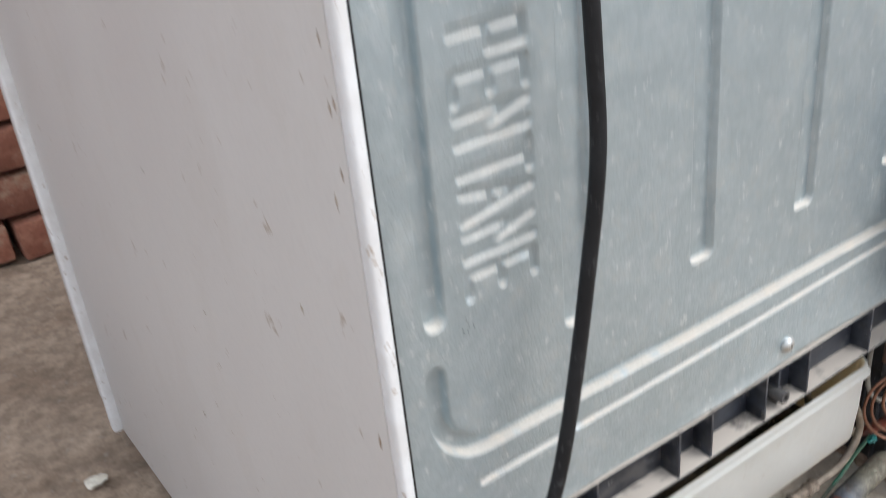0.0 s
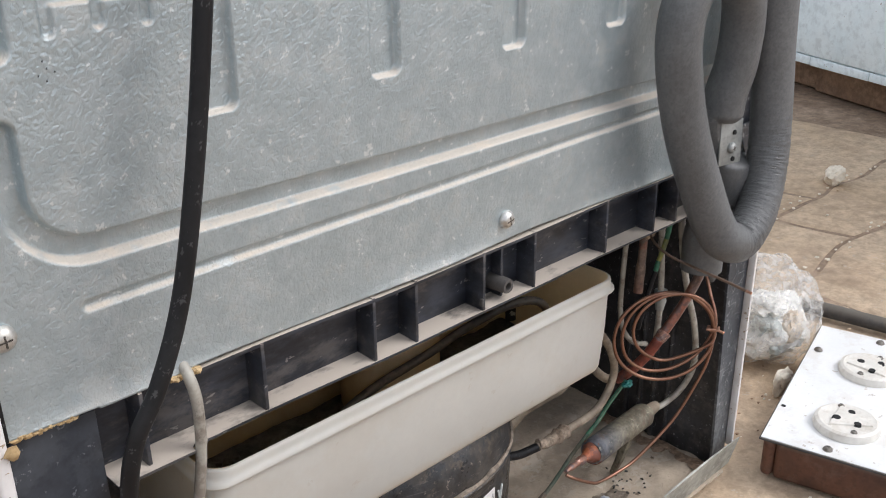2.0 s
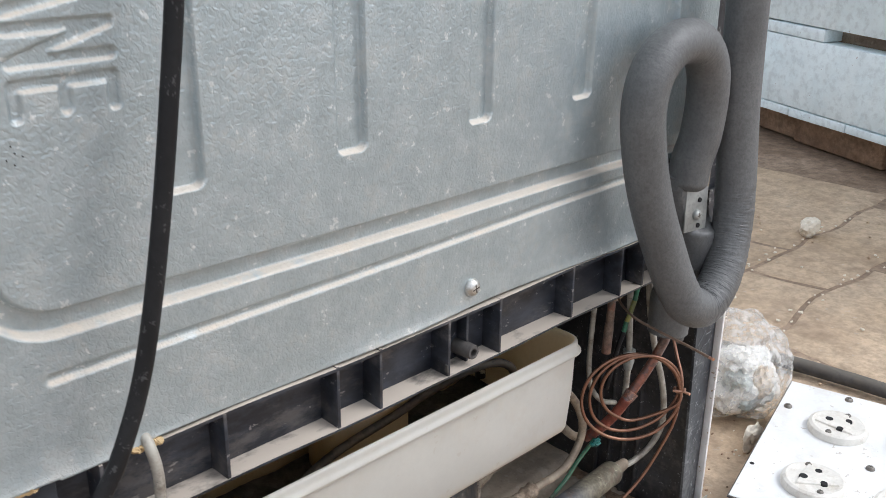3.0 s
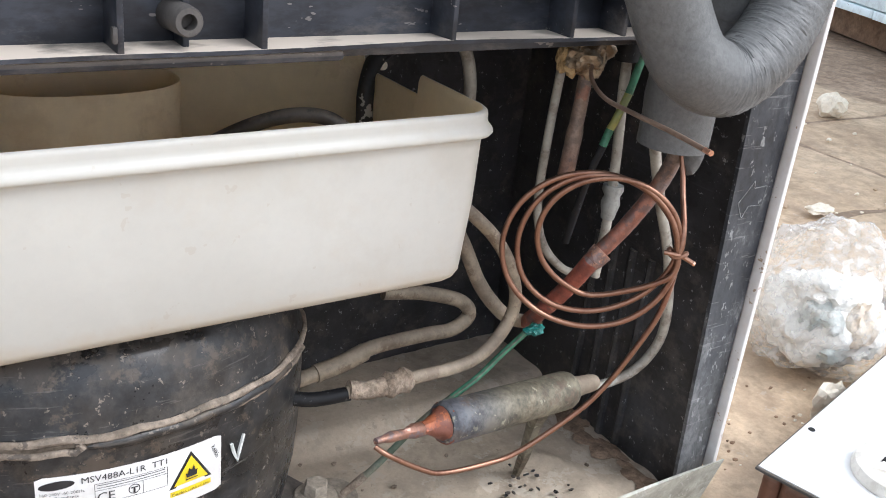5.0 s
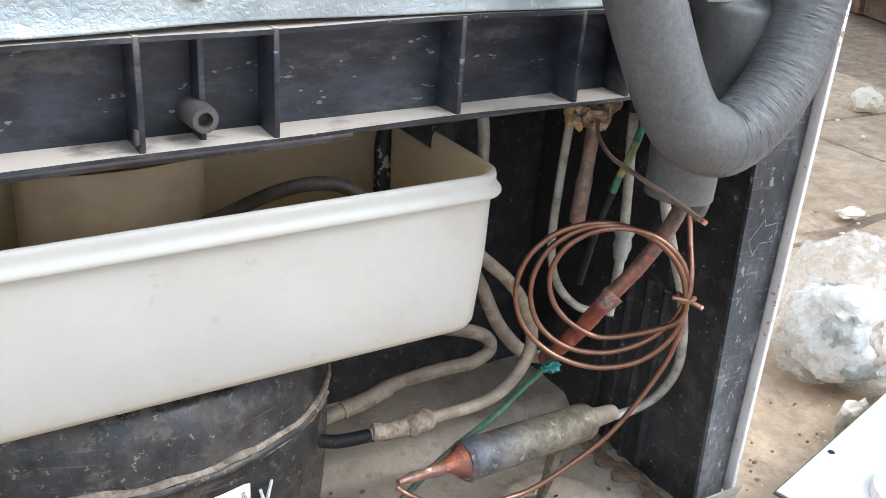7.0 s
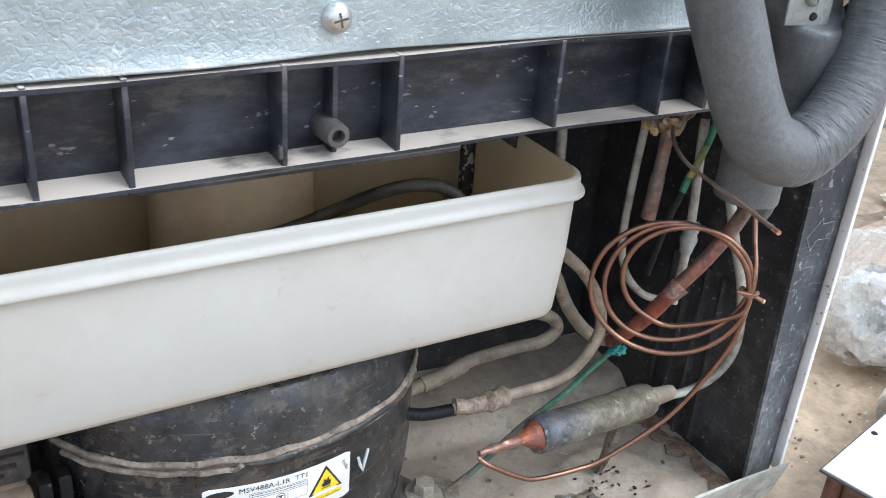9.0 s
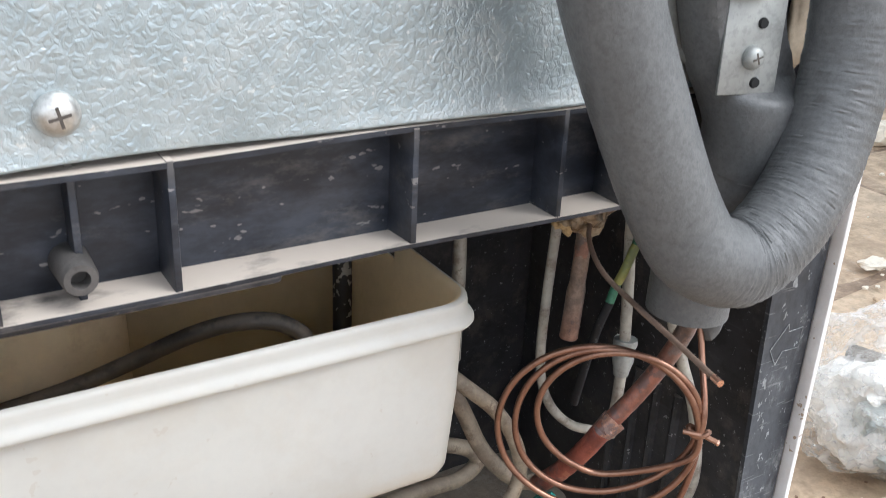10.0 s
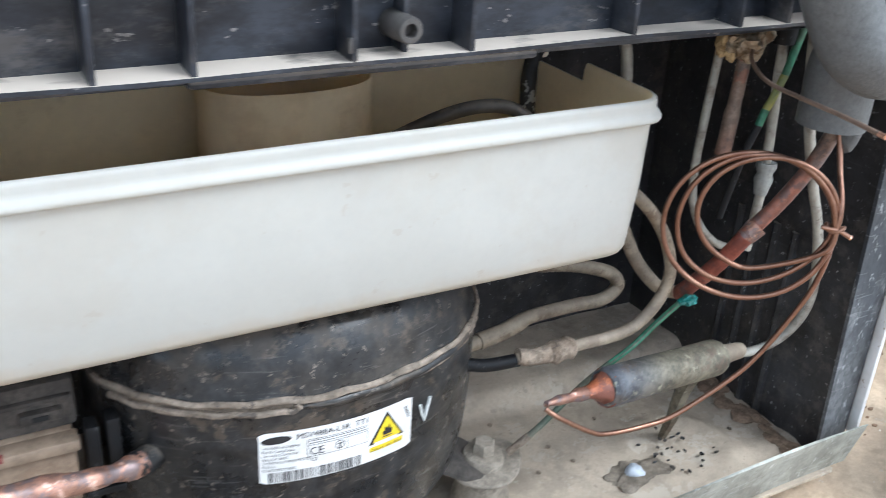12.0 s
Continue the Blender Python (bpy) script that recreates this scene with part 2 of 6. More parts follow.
LIP = mat("zinc_lip", (0.42, 0.42, 0.37), (0.32, 0.315, 0.27), 25, 0.55, 0.2, 0.3, 260, 0.0006, stains=0.5, stain_col=(0.2, 0.19, 0.15), stain_scale=24, mott=0.2, mott_scale=60,
          spots=0.6, spot_col=(0.6, 0.6, 0.57), spot_scale=130, scr=0.3, scr_col=(0.6, 0.6, 0.58))
COPPER = mat("bright_copper", (0.36, 0.205, 0.14), (0.27, 0.145, 0.098), 60, 0.32, 0.85, 0.1, 400, 0.0002, stains=0.4, stain_col=(0.15, 0.07, 0.05), stain_scale=45, mott=0.2, mott_scale=60)
OLD_COPPER = mat("heat_stained_copper", (0.185, 0.145, 0.120), (0.235, 0.170, 0.132), 70, 0.42, 0.35, 0.45, 300, 0.0007, stains=0.75, spot_lo=0.56,
                 stain_col=(0.17, 0.135, 0.125), stain_scale=55, spots=0.4, spot_col=(0.29, 0.10, 0.06), spot_scale=45, mott=0.3, mott_scale=120,
                 blots=0.65, blot_col=(0.10, 0.082, 0.080), blot_scale=75, blot_lo=0.54, along=((0, 0, 1), 0.210, 0.246, (0.245, 0.108, 0.074)))
STUB_COPPER = mat("burnt_copper", (0.44, 0.25, 0.18), (0.33, 0.17, 0.12), 60, 0.40, 0.45, 0.5, 160, 0.001, stains=0.6, stain_col=(0.10, 0.08, 0.08), stain_scale=70, mott=0.3, mott_scale=90, blots=0.75, blot_col=(0.16, 0.14, 0.15), blot_scale=95, blot_lo=0.51, spots=0.6, spot_col=(0.66, 0.48, 0.40), spot_scale=90, spot_lo=0.60)
DULL_WIRE = mat("dull_brown_copper", (0.22, 0.15, 0.11), (0.30, 0.21, 0.16), 60, 0.45, 0.4, 0.2, 400, 0.0003)
CUT_COPPER = mat("cut_copper", (0.85, 0.52, 0.38), (0.80, 0.45, 0.32), 200, 0.2, 1.0, 0.1, 600, 0.0002)
STEEL_PIPE = mat("painted_steel_pipe", (0.33, 0.27, 0.195), (0.235, 0.188, 0.135), 50, 0.5, 0.0, 0.25, 300, 0.0004, dust=0.35,
                 dust_col=(0.36, 0.30, 0.235), dust_scale=60, stains=0.5, stain_col=(0.15, 0.115, 0.085), stain_scale=50, mott=0.2, mott_scale=130,
                 blots=0.75, blot_col=(0.15, 0.105, 0.072), blot_scale=70, blot_lo=0.54)
PALE_PIPE = mat("pale_steel_pipe", (0.42, 0.40, 0.345), (0.30, 0.275, 0.235), 60, 0.42, 0.1, 0.25, 300, 0.0005, stains=0.6, stain_col=(0.17, 0.14, 0.11), stain_scale=60, spots=0.5, spot_col=(0.12, 0.1, 0.08), spot_scale=160)
DRIER = mat("tarnished_drier", (0.19, 0.17, 0.125), (0.235, 0.21, 0.155), 40, 0.5, 0.35, 0.3, 240, 0.0006, stains=0.5, stain_col=(0.13, 0.095, 0.065),
            stain_scale=40, spots=0.55, spot_col=(0.50, 0.48, 0.36), spot_scale=150, spot_lo=0.66, mott=0.45, mott_scale=70,
            blots=0.45, blot_col=(0.15, 0.095, 0.07), blot_scale=55, blot_lo=0.56, along=((1, 0, 0), 0.462, 0.500, (0.115, 0.12, 0.135)))
BRAZE = mat("orange_brazed_copper", (0.46, 0.150, 0.06), (0.33, 0.10, 0.045), 70, 0.5, 0.1, 0.5, 260, 0.0008, stains=0.5, stain_col=(0.10, 0.06, 0.05), stain_scale=60,
            mott=0.3, mott_scale=120, blots=0.85, blot_col=(0.15, 0.06, 0.045), blot_scale=55, blot_lo=0.49)
FOAM = mat("grey_foam_insulation", (0.108, 0.110, 0.110), (0.138, 0.140, 0.139), 14, 0.42, 0, 0.45, 600, 0.0006, coat=0.0, rvar=0.12,
           dust=0.05, dust_col=(0.3, 0.3, 0.29), mott=0.12, mott_scale=260)
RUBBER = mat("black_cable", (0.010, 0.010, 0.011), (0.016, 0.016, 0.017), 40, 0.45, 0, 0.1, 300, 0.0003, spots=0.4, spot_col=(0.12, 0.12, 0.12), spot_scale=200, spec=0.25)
DIRTY_HOSE = mat("dusty_black_hose", (0.034, 0.028, 0.023), (0.062, 0.051, 0.040), 40, 0.55, 0, 0.3, 300, 0.0005, dust=0.5, dust_col=(0.15, 0.122, 0.093), dust_lo=0.45, mott=0.3, mott_scale=90)
MARKED_TUBE = mat("marked_black_tube", (0.014, 0.014, 0.015), (0.024, 0.024, 0.025), 40, 0.45, 0, 0.1, 300, 0.0003, spots=0.85, spot_col=(0.45, 0.43, 0.38), spot_scale=95, spot_lo=0.60)
OLD_CREAM = mat("browned_cream_plastic", (0.26, 0.215, 0.155), (0.33, 0.28, 0.21), 50, 0.5, 0, 0.1, stains=0.6, stain_col=(0.24, 0.18, 0.12), stain_scale=40, mott=0.15, mott_scale=90)
# silt of the tray; its dark colour also paints the cup's shade
SILT_AND_SHADE = mat("dried_silt_and_shade", (0.060, 0.052, 0.040), (0.105, 0.090, 0.068), 40, 0.95, 0, 0.8, 300, 0.0015, mott=0.35, mott_scale=120)
HOUSING = mat("aged_cream_housing", (0.28, 0.21, 0.15), (0.36, 0.275, 0.20), 50, 0.55, 0, 0.1, stains=0.5, stain_col=(0.20, 0.13, 0.085), stain_scale=30, mott=0.15, mott_scale=90)
RED_LEAD = mat("dark_red_wire", (0.16, 0.03, 0.03), (0.22, 0.045, 0.04), 60, 0.5, 0, 0.1)
GLUE_STAIN = mat("dark_glue_stain", (0.185, 0.152, 0.115), (0.25, 0.21, 0.162), 60, 0.6, 0, 0.3, 300, 0.0005, mott=0.25, mott_scale=120)
GLUE = mat("pale_blue_glue", (0.46, 0.50, 0.56), (0.58, 0.61, 0.66), 120, 0.5, 0, 0.3, 300, 0.0006)
BOSS = mat("grey_brown_plastic", (0.055, 0.051, 0.048), (0.090, 0.082, 0.076), 60, 0.6, 0, 0.3, 300, 0.0005, mott=0.25, mott_scale=150)
RED_COPPER = mat("burnt_red_copper", (0.33, 0.095, 0.062), (0.24, 0.076, 0.055), 60, 0.42, 0.25, 0.4, 260, 0.0007, stains=0.6, stain_col=(0.11, 0.085, 0.085), stain_scale=60, mott=0.3, mott_scale=90, spots=0.5, spot_col=(0.40, 0.17, 0.10), spot_scale=90, spot_lo=0.62)
BRACKET = mat("zinc_bracket", (0.34, 0.35, 0.335), (0.43, 0.44, 0.42), 60, 0.48, 0.6, 0.15, 400, 0.0003)
SCREW = mat("nickel_screw", (0.55, 0.54, 0.51), (0.66, 0.65, 0.62), 200, 0.35, 0.8, 0.15, 900, 0.0002, stains=0.3, stain_col=(0.4, 0.35, 0.26), stain_scale=120)
DARK = mat("dark_hole", (0.01, 0.01, 0.01), (0.015, 0.015, 0.015), 50, 0.8)
DUSTY_METAL = mat("dust_coated_steel", (0.30, 0.255, 0.20), (0.37, 0.32, 0.255), 60, 0.85, 0, 0.5, 400, 0.0008, stains=0.5, stain_col=(0.17, 0.14, 0.11), stain_scale=60, mott=0.25, mott_scale=140)
SCUFFED_CORNER = mat("scuffed_black_corner", (0.017, 0.021, 0.029), (0.034, 0.039, 0.049), 30, 0.42, 0, 0.2, 220, 0.0004, spots=0.5, spot_col=(0.2, 0.21, 0.22), spot_scale=170, spot_lo=0.67, stains=0.3, stain_col=(0.075, 0.082, 0.092), stain_scale=26)
TAN_FOAM = mat("tan_expanded_foam", (0.46, 0.32, 0.155), (0.56, 0.41, 0.22), 120, 0.9, 0, 0.8, 700, 0.0015)
STICKER = mat("white_sticker", (0.80, 0.80, 0.79), (0.74, 0.74, 0.73), 50, 0.4, 0, 0.03, 300, 0.0002, grain=0.08, stains=0.2)
INK = mat("black_ink", (0.02, 0.02, 0.022), (0.03, 0.03, 0.032), 200, 0.5, 0, 0.02)
YELLOW = mat("yellow_ink", (0.80, 0.62, 0.02), (0.75, 0.57, 0.02), 100, 0.4, 0, 0.02)
SCRATCH = mat("grey_scratch", (0.36, 0.37, 0.37), (0.22, 0.23, 0.235), 300, 0.8, 0, 0.2, mott=0.5, mott_scale=250)
CHALK = mat("white_chalk", (0.62, 0.64, 0.62), (0.5, 0.52, 0.5), 300, 0.9, 0, 0.2)
GREEN = mat("green_wire", (0.045, 0.16, 0.09), (0.065, 0.20, 0.12), 60, 0.45, 0, 0.1, stains=0.5, stain_col=(0.12, 0.12, 0.08), stain_scale=60, mott=0.25)
DULL_GREEN = mat("dusty_green_wire", (0.085, 0.115, 0.080), (0.13, 0.155, 0.115), 60, 0.55, 0, 0.15, stains=0.5, stain_col=(0.20, 0.18, 0.13), stain_scale=60, mott=0.25)
YELLOW_WIRE = mat("yellow_wire", (0.33, 0.31, 0.085), (0.22, 0.26, 0.09), 60, 0.5, 0, 0.1, stains=0.5, stain_col=(0.16, 0.16, 0.10), stain_scale=60)
GREEN_TAPE = mat("turquoise_tape", (0.015, 0.13, 0.115), (0.02, 0.19, 0.165), 90, 0.4, 0, 0.3, 300)
WOOD = mat("brown_wood", (0.075, 0.033, 0.020), (0.13, 0.058, 0.033), 18, 0.6, 0, 0.4, 160, 0.0008, stretch=(0.25, 1, 1), dust=0.3)
LAMINATE = mat("white_laminate", (0.76, 0.765, 0.76), (0.81, 0.81, 0.80), 12, 0.34, 0, 0.04, 250, 0.0003, grain=0.05, spots=0.6, spot_col=(0.40, 0.33, 0.25), spot_scale=75, spot_lo=0.68, stains=0.3,
               stain_col=(0.58, 0.52, 0.44), blots=0.2, blot_col=(0.5, 0.44, 0.36), blot_scale=18, blot_lo=0.6)
SOCKET = mat("cream_bakelite", (0.76, 0.73, 0.67), (0.70, 0.67, 0.61), 50, 0.4, 0, 0.1, stains=0.25, stain_col=(0.45, 0.38, 0.29), stain_scale=60, mott=0.05, mott_scale=90, grain=0.1,
             blots=0.15, blot_col=(0.34, 0.27, 0.2), blot_scale=80, blot_lo=0.58)
SOIL = mat("dusty_ground", (0.30, 0.22, 0.155), (0.38, 0.285, 0.205), 6, 0.95, 0, 0.9, 90, 0.004, stains=0.4, stain_col=(0.19, 0.125, 0.08), stain_scale=7,
           spots=0.35, spot_col=(0.45, 0.41, 0.36), spot_scale=75, spot_lo=0.69, mott=0.25, mott_scale=35, blots=0.3, blot_col=(0.20, 0.145, 0.10), blot_scale=18)
SLAB = mat("dusty_stone_slab", (0.50, 0.378, 0.255), (0.565, 0.44, 0.312), 5, 0.92, 0, 0.8, 110, 0.003, stains=0.45, stain_col=(0.34, 0.25, 0.175), stain_scale=4.5,
           spots=0.35, spot_col=(0.55, 0.49, 0.42), spot_scale=70, spot_lo=0.69, mott=0.18, mott_scale=30, blots=0.35, blot_col=(0.40, 0.30, 0.215), blot_scale=12, blot_lo=0.55)
BLUE = mat("pale_blue_limewash", (0.78, 0.905, 0.95), (0.82, 0.925, 0.96), 7, 0.8, 0, 0.5, 60, 0.003, stains=0.06, stain_col=(0.62, 0.70, 0.73), stain_scale=9,
           spots=0.6, spot_col=(0.2, 0.13, 0.09), spot_scale=40, spot_lo=0.735, mott=0.04, mott_scale=20)
BRICK = mat("red_brick", (0.24, 0.09, 0.055), (0.33, 0.15, 0.095), 20, 0.92, 0, 0.7, 120, 0.003, stains=0.4, stain_col=(0.36, 0.28, 0.2), stain_scale=16, random_tint=0.7)
MUD_BRICK = mat("earthen_brick", (0.23, 0.145, 0.09), (0.30, 0.20, 0.13), 14, 0.95, 0, 0.9, 100, 0.004, random_tint=0.4, mott=0.25, mott_scale=30)
MORTAR = mat("earth_mortar", (0.20, 0.15, 0.11), (0.27, 0.21, 0.155), 12, 0.95, 0, 0.8, 90, 0.004)
STONE = mat("white_rubble", (0.82, 0.76, 0.64), (0.74, 0.67, 0.55), 60, 0.9, 0, 0.4, 200, 0.001)
GREY_SCRAP = mat("grey_plaster_scrap", (0.40, 0.43, 0.41), (0.56, 0.58, 0.55), 40, 0.85, 0, 0.4, 150, 0.0015, mott=0.25, mott_scale=60)
TAN_SCRAP = mat("tan_plaster_scrap", (0.62, 0.52, 0.41), (0.70, 0.61, 0.50), 40, 0.85, 0, 0.4, 150, 0.0015, mott=0.2, mott_scale=60)
PAPER = mat("white_bag_filling", (0.84, 0.82, 0.77), (0.74, 0.72, 0.67), 30, 0.6, 0, 0.3, 120, 0.002, stains=0.3, stain_col=(0.52, 0.54, 0.52), stain_scale=22,
            spots=0.4, spot_col=(0.66, 0.54, 0.43), spot_scale=16, blots=0.35, blot_col=(0.36, 0.39, 0.37), blot_scale=40, blot_lo=0.56)
RUSTY_SCREW = mat("tarnished_screw", (0.16, 0.145, 0.125), (0.26, 0.24, 0.21), 200, 0.45, 0.6, 0.3, 700, 0.0003, stains=0.5, stain_col=(0.14, 0.09, 0.06), stain_scale=150)
FOIL = mat("crumpled_foil_tape", (0.46, 0.39, 0.29), (0.19, 0.125, 0.07), 90, 0.32, 0.6, 0.6, 200, 0.001)
HOSE_GREY = mat("dark_garden_hose", (0.05, 0.052, 0.055), (0.075, 0.076, 0.08), 40, 0.5, 0, 0.1, 200, 0.0005, dust=0.5, dust_col=(0.2, 0.17, 0.13))

BAG = bpy.data.materials.new("clear_polythene")
BAG.use_nodes = True
bb = BAG.node_tree.nodes["Principled BSDF"]
bb.inputs["Base Color"].default_value = (0.92, 0.92, 0.90, 1)
bb.inputs["Roughness"].default_value = 0.15
bb.inputs["IOR"].default_value = 1.35
bb.inputs["Transmission Weight"].default_value = 0.25
film_noise = BAG.node_tree.nodes.new("ShaderNodeTexNoise")
film_noise.inputs["Scale"].default_value, film_noise.inputs["Detail"].default_value = 14.0, 4.0
film_fog = BAG.node_tree.nodes.new("ShaderNodeMapRange")
film_fog.inputs["From Min"].default_value, film_fog.inputs["From Max"].default_value = 0.38, 0.62
film_fog.inputs["To Min"].default_value, film_fog.inputs["To Max"].default_value = 0.04, 0.44
BAG.node_tree.links.new(film_noise.outputs["Fac"], film_fog.inputs["Value"])
BAG.node_tree.links.new(film_fog.outputs[0], bb.inputs["Alpha"])
milky = BAG.node_tree.nodes.new("ShaderNodeBsdfTranslucent")
milky.inputs["Color"].default_value = (0.95, 0.95, 0.93, 1)
film_mix = BAG.node_tree.nodes.new("ShaderNodeMixShader")
film_mix.inputs[0].default_value = 0.07
BAG.node_tree.links.new(bb.outputs[0], film_mix.inputs[1])
BAG.node_tree.links.new(milky.outputs[0], film_mix.inputs[2])
BAG.node_tree.links.new(film_mix.outputs[0], BAG.node_tree.nodes["Material Output"].inputs[0])


# ---- shape helpers ----
def part(name, bm, material, parent=None, label="", smooth=True):
    """Links a bmesh as one mesh object, under a thing or a part."""
    me = bpy.data.meshes.new(name)
    bmesh.ops.recalc_face_normals(bm, faces=bm.faces[:])
    bm.to_mesh(me)
    bm.free()
    for mt in material if isinstance(material, (list, tuple)) else (material,):
        me.materials.append(mt)
    if smooth:
        for p in me.polygons:
            p.use_smooth = True
        me.set_sharp_from_angle(angle=radians(38))
    ob = new(name, me)
    if parent:
        ob.parent = parent
    if label:
        tagged(ob, label)
    return ob


def thing(name, at, label, category, group="", kind=""):
    e = new(name)
    e.empty_display_size = 0.02
    return tagged(e, label, category, group, kind)


def box(lo, hi, bevel=0.0, seg=2, turn=None):
    bm = bmesh.new()
    bmesh.ops.create_cube(bm, size=1)
    lo, hi = Vector(lo), Vector(hi)
    bmesh.ops.scale(bm, vec=hi - lo, verts=bm.verts)
    if bevel:
        bmesh.ops.bevel(bm, geom=bm.edges[:], offset=bevel, segments=seg, affect="EDGES", profile=0.5)
    bmesh.ops.translate(bm, vec=(lo + hi) / 2, verts=bm.verts)
    if turn:
        bmesh.ops.transform(bm, matrix=turn, verts=bm.verts)
    return bm


def merge(*bms):
    out = bmesh.new()
    for b in bms:
        me = bpy.data.meshes.new("tmp")
        b.to_mesh(me)
        b.free()
        out.from_mesh(me)
        bpy.data.meshes.remove(me)
    return out


def smooth_line(pts, per=8):
    """A Catmull-Rom line through a few points."""
    p = [Vector(q) for q in pts]
    p = [2 * p[0] - p[1], *p, 2 * p[-1] - p[-2]]
    out = []
    for i in range(1, len(p) - 2):
        for k in range(per):
            t = k / per
            a, b, c, d = p[i - 1], p[i], p[i + 1], p[i + 2]
            out.append(0.5 * (2 * b + (c - a) * t + (2 * a - 5 * b + 4 * c - d) * t * t + (3 * b - 3 * c + d - a) * t**3))
    out.append(p[-2])
    return out


def tube(line, r, seg=12, closed=False, caps=True, wob=0.0, seed=0, crease=None):
    """A round tube along a line; r is a number or a function of the way along, 0 to 1."""
    bm = bmesh.new()
    n = len(line)
    nrm = None
    rings = []
    rnd = random.Random(seed)
    for i, p in enumerate(line):
        a, b = line[i - 1] if (i or closed) else p, line[(i + 1) % n] if (i < n - 1 or closed) else p
        tan = (b - a).normalized()
        if nrm is None:
            nrm = tan.orthogonal().normalized()
        nrm = (nrm - tan * nrm.dot(tan)).normalized()
        side = tan.cross(nrm)
        rr = r(i / max(1, n - 1)) if callable(r) else r
        ring = []
        for k in range(seg):
            an = 2 * math.pi * k / seg
            q = rr * (1 + wob * rnd.uniform(-1, 1))
            if crease:
                way = i / (n - 1)
                q *= 1 + crease(way) * (noise.noise(Vector((i * 0.85, 5.0 * math.cos(an), 5.0 * math.sin(an)))) + 0.6 * noise.noise(Vector((i * 0.17, 1.2 * math.cos(an), 5 + 1.2 * math.sin(an)))))
            ring.append(bm.verts.new(p + (nrm * math.cos(an) + side * math.sin(an)) * q))
        rings.append(ring)
    for i in range(n if closed else n - 1):
        ra, rb = rings[i], rings[(i + 1) % n]
        for k in range(seg):
            bm.faces.new((ra[k], ra[(k + 1) % seg], rb[(k + 1) % seg], rb[k]))
    if caps and not closed:
        bm.faces.new(rings[0][::-1])
        bm.faces.new(rings[-1])
    return bm


def pipe(name, pts, r, material, parent=None, label="", seg=12, per=8, wob=0.0):
    return part(name, tube(smooth_line(pts, per), r, seg, wob=wob), material, parent, label)


def lathe(profile, seg=32, centre=(0, 0, 0), axis=None, sx=1.0, sy=1.0):
    """Turns (radius, height) pairs round z; axis: the way that z then points."""
    bm = bmesh.new()
    rings = []
    for r, h in profile:
        if r <= 1e-6:
            rings.append([bm.verts.new((0, 0, h))])
        else:
            rings.append([bm.verts.new((r * sx * math.cos(2 * math.pi * k / seg), r * sy * math.sin(2 * math.pi * k / seg), h)) for k in range(seg)])
    for a, b in zip(rings, rings[1:]):
        for k in range(seg):
            j = (k + 1) % seg
            if len(a) == 1 and len(b) == 1:
                continue
            if len(a) == 1:
                bm.faces.new((a[0], b[k], b[j]))
            elif len(b) == 1:
                bm.faces.new((a[k], a[j], b[0]))
            else:
                bm.faces.new((a[k], a[j], b[j], b[k]))
    m = Matrix.Translation(centre)
    if axis:
        m = m @ Vector(axis).to_track_quat("Z", "Y").to_matrix().to_4x4()
    bmesh.ops.transform(bm, matrix=m, verts=bm.verts)
    return bm


def screw(at, axis, r, parent, name="screw", label="domed cross-head screw", metal=None, turn=None):
    """A domed screw with a cross recess, its head towards axis."""
    head = lathe([(0, -0.3 * r), (0.9 * r, -0.3 * r), (r, -0.1 * r), (0.97 * r, 0.12 * r), (0.8 * r, 0.42 * r), (0.5 * r, 0.62 * r), (0, 0.655 * r)], 24)
    m = Matrix.Translation(at) @ Vector(axis).to_track_quat("Z", "Y").to_matrix().to_4x4()
    bmesh.ops.transform(head, matrix=m, verts=head.verts)
    ob = part(name, head, metal or SCREW, parent, label)
    a = random.Random(int(1000 * at[0])).uniform(0, 90) if turn is None else turn
    cross = merge(box((-0.48 * r, -0.07 * r, 0.45 * r), (0.48 * r, 0.07 * r, 0.660 * r)), box((-0.07 * r, -0.48 * r, 0.45 * r), (0.07 * r, 0.48 * r, 0.661 * r)))
    bmesh.ops.transform(cross, matrix=m @ pose(0, 0, 0, 0, 0, a), verts=cross.verts)
    part("cross_recess", cross, DIRTY_RELAY, ob)
    return ob


def lump(at, size, seed, rough=0.35, sub=3):
    """A broken, angular lump."""
    bm = bmesh.new()
    bmesh.ops.create_icosphere(bm, subdivisions=sub, radius=1)
    off = Vector((seed * 3.1, seed * 1.7, seed * 0.9))
    for v in bm.verts:
        k = 1 + rough * noise.noise(v.co * 1.3 + off) + 0.5 * rough * noise.noise(v.co * 3.1 + off)
        v.co = Vector((v.co.x * size[0], v.co.y * size[1], v.co.z * size[2])) * k
    bmesh.ops.translate(bm, vec=at, verts=bm.verts)
    return bm


def lettering(text, size):
    """Vertices and faces of a flat text, its left baseline at the origin."""
    cu = bpy.data.curves.new("t", "FONT")
    cu.body, cu.size, cu.resolution_u = text, size, 2
    ob = new("t", cu)
    bpy.context.view_layer.update()
    me = bpy.data.meshes.new_from_object(ob.evaluated_get(bpy.context.evaluated_depsgraph_get()))
    verts = [(v.co.x, v.co.y) for v in me.vertices]
    faces = [tuple(p.vertices) for p in me.polygons]
    bpy.data.objects.remove(ob)
    bpy.data.curves.remove(cu)
    bpy.data.meshes.remove(me)
    return verts, faces


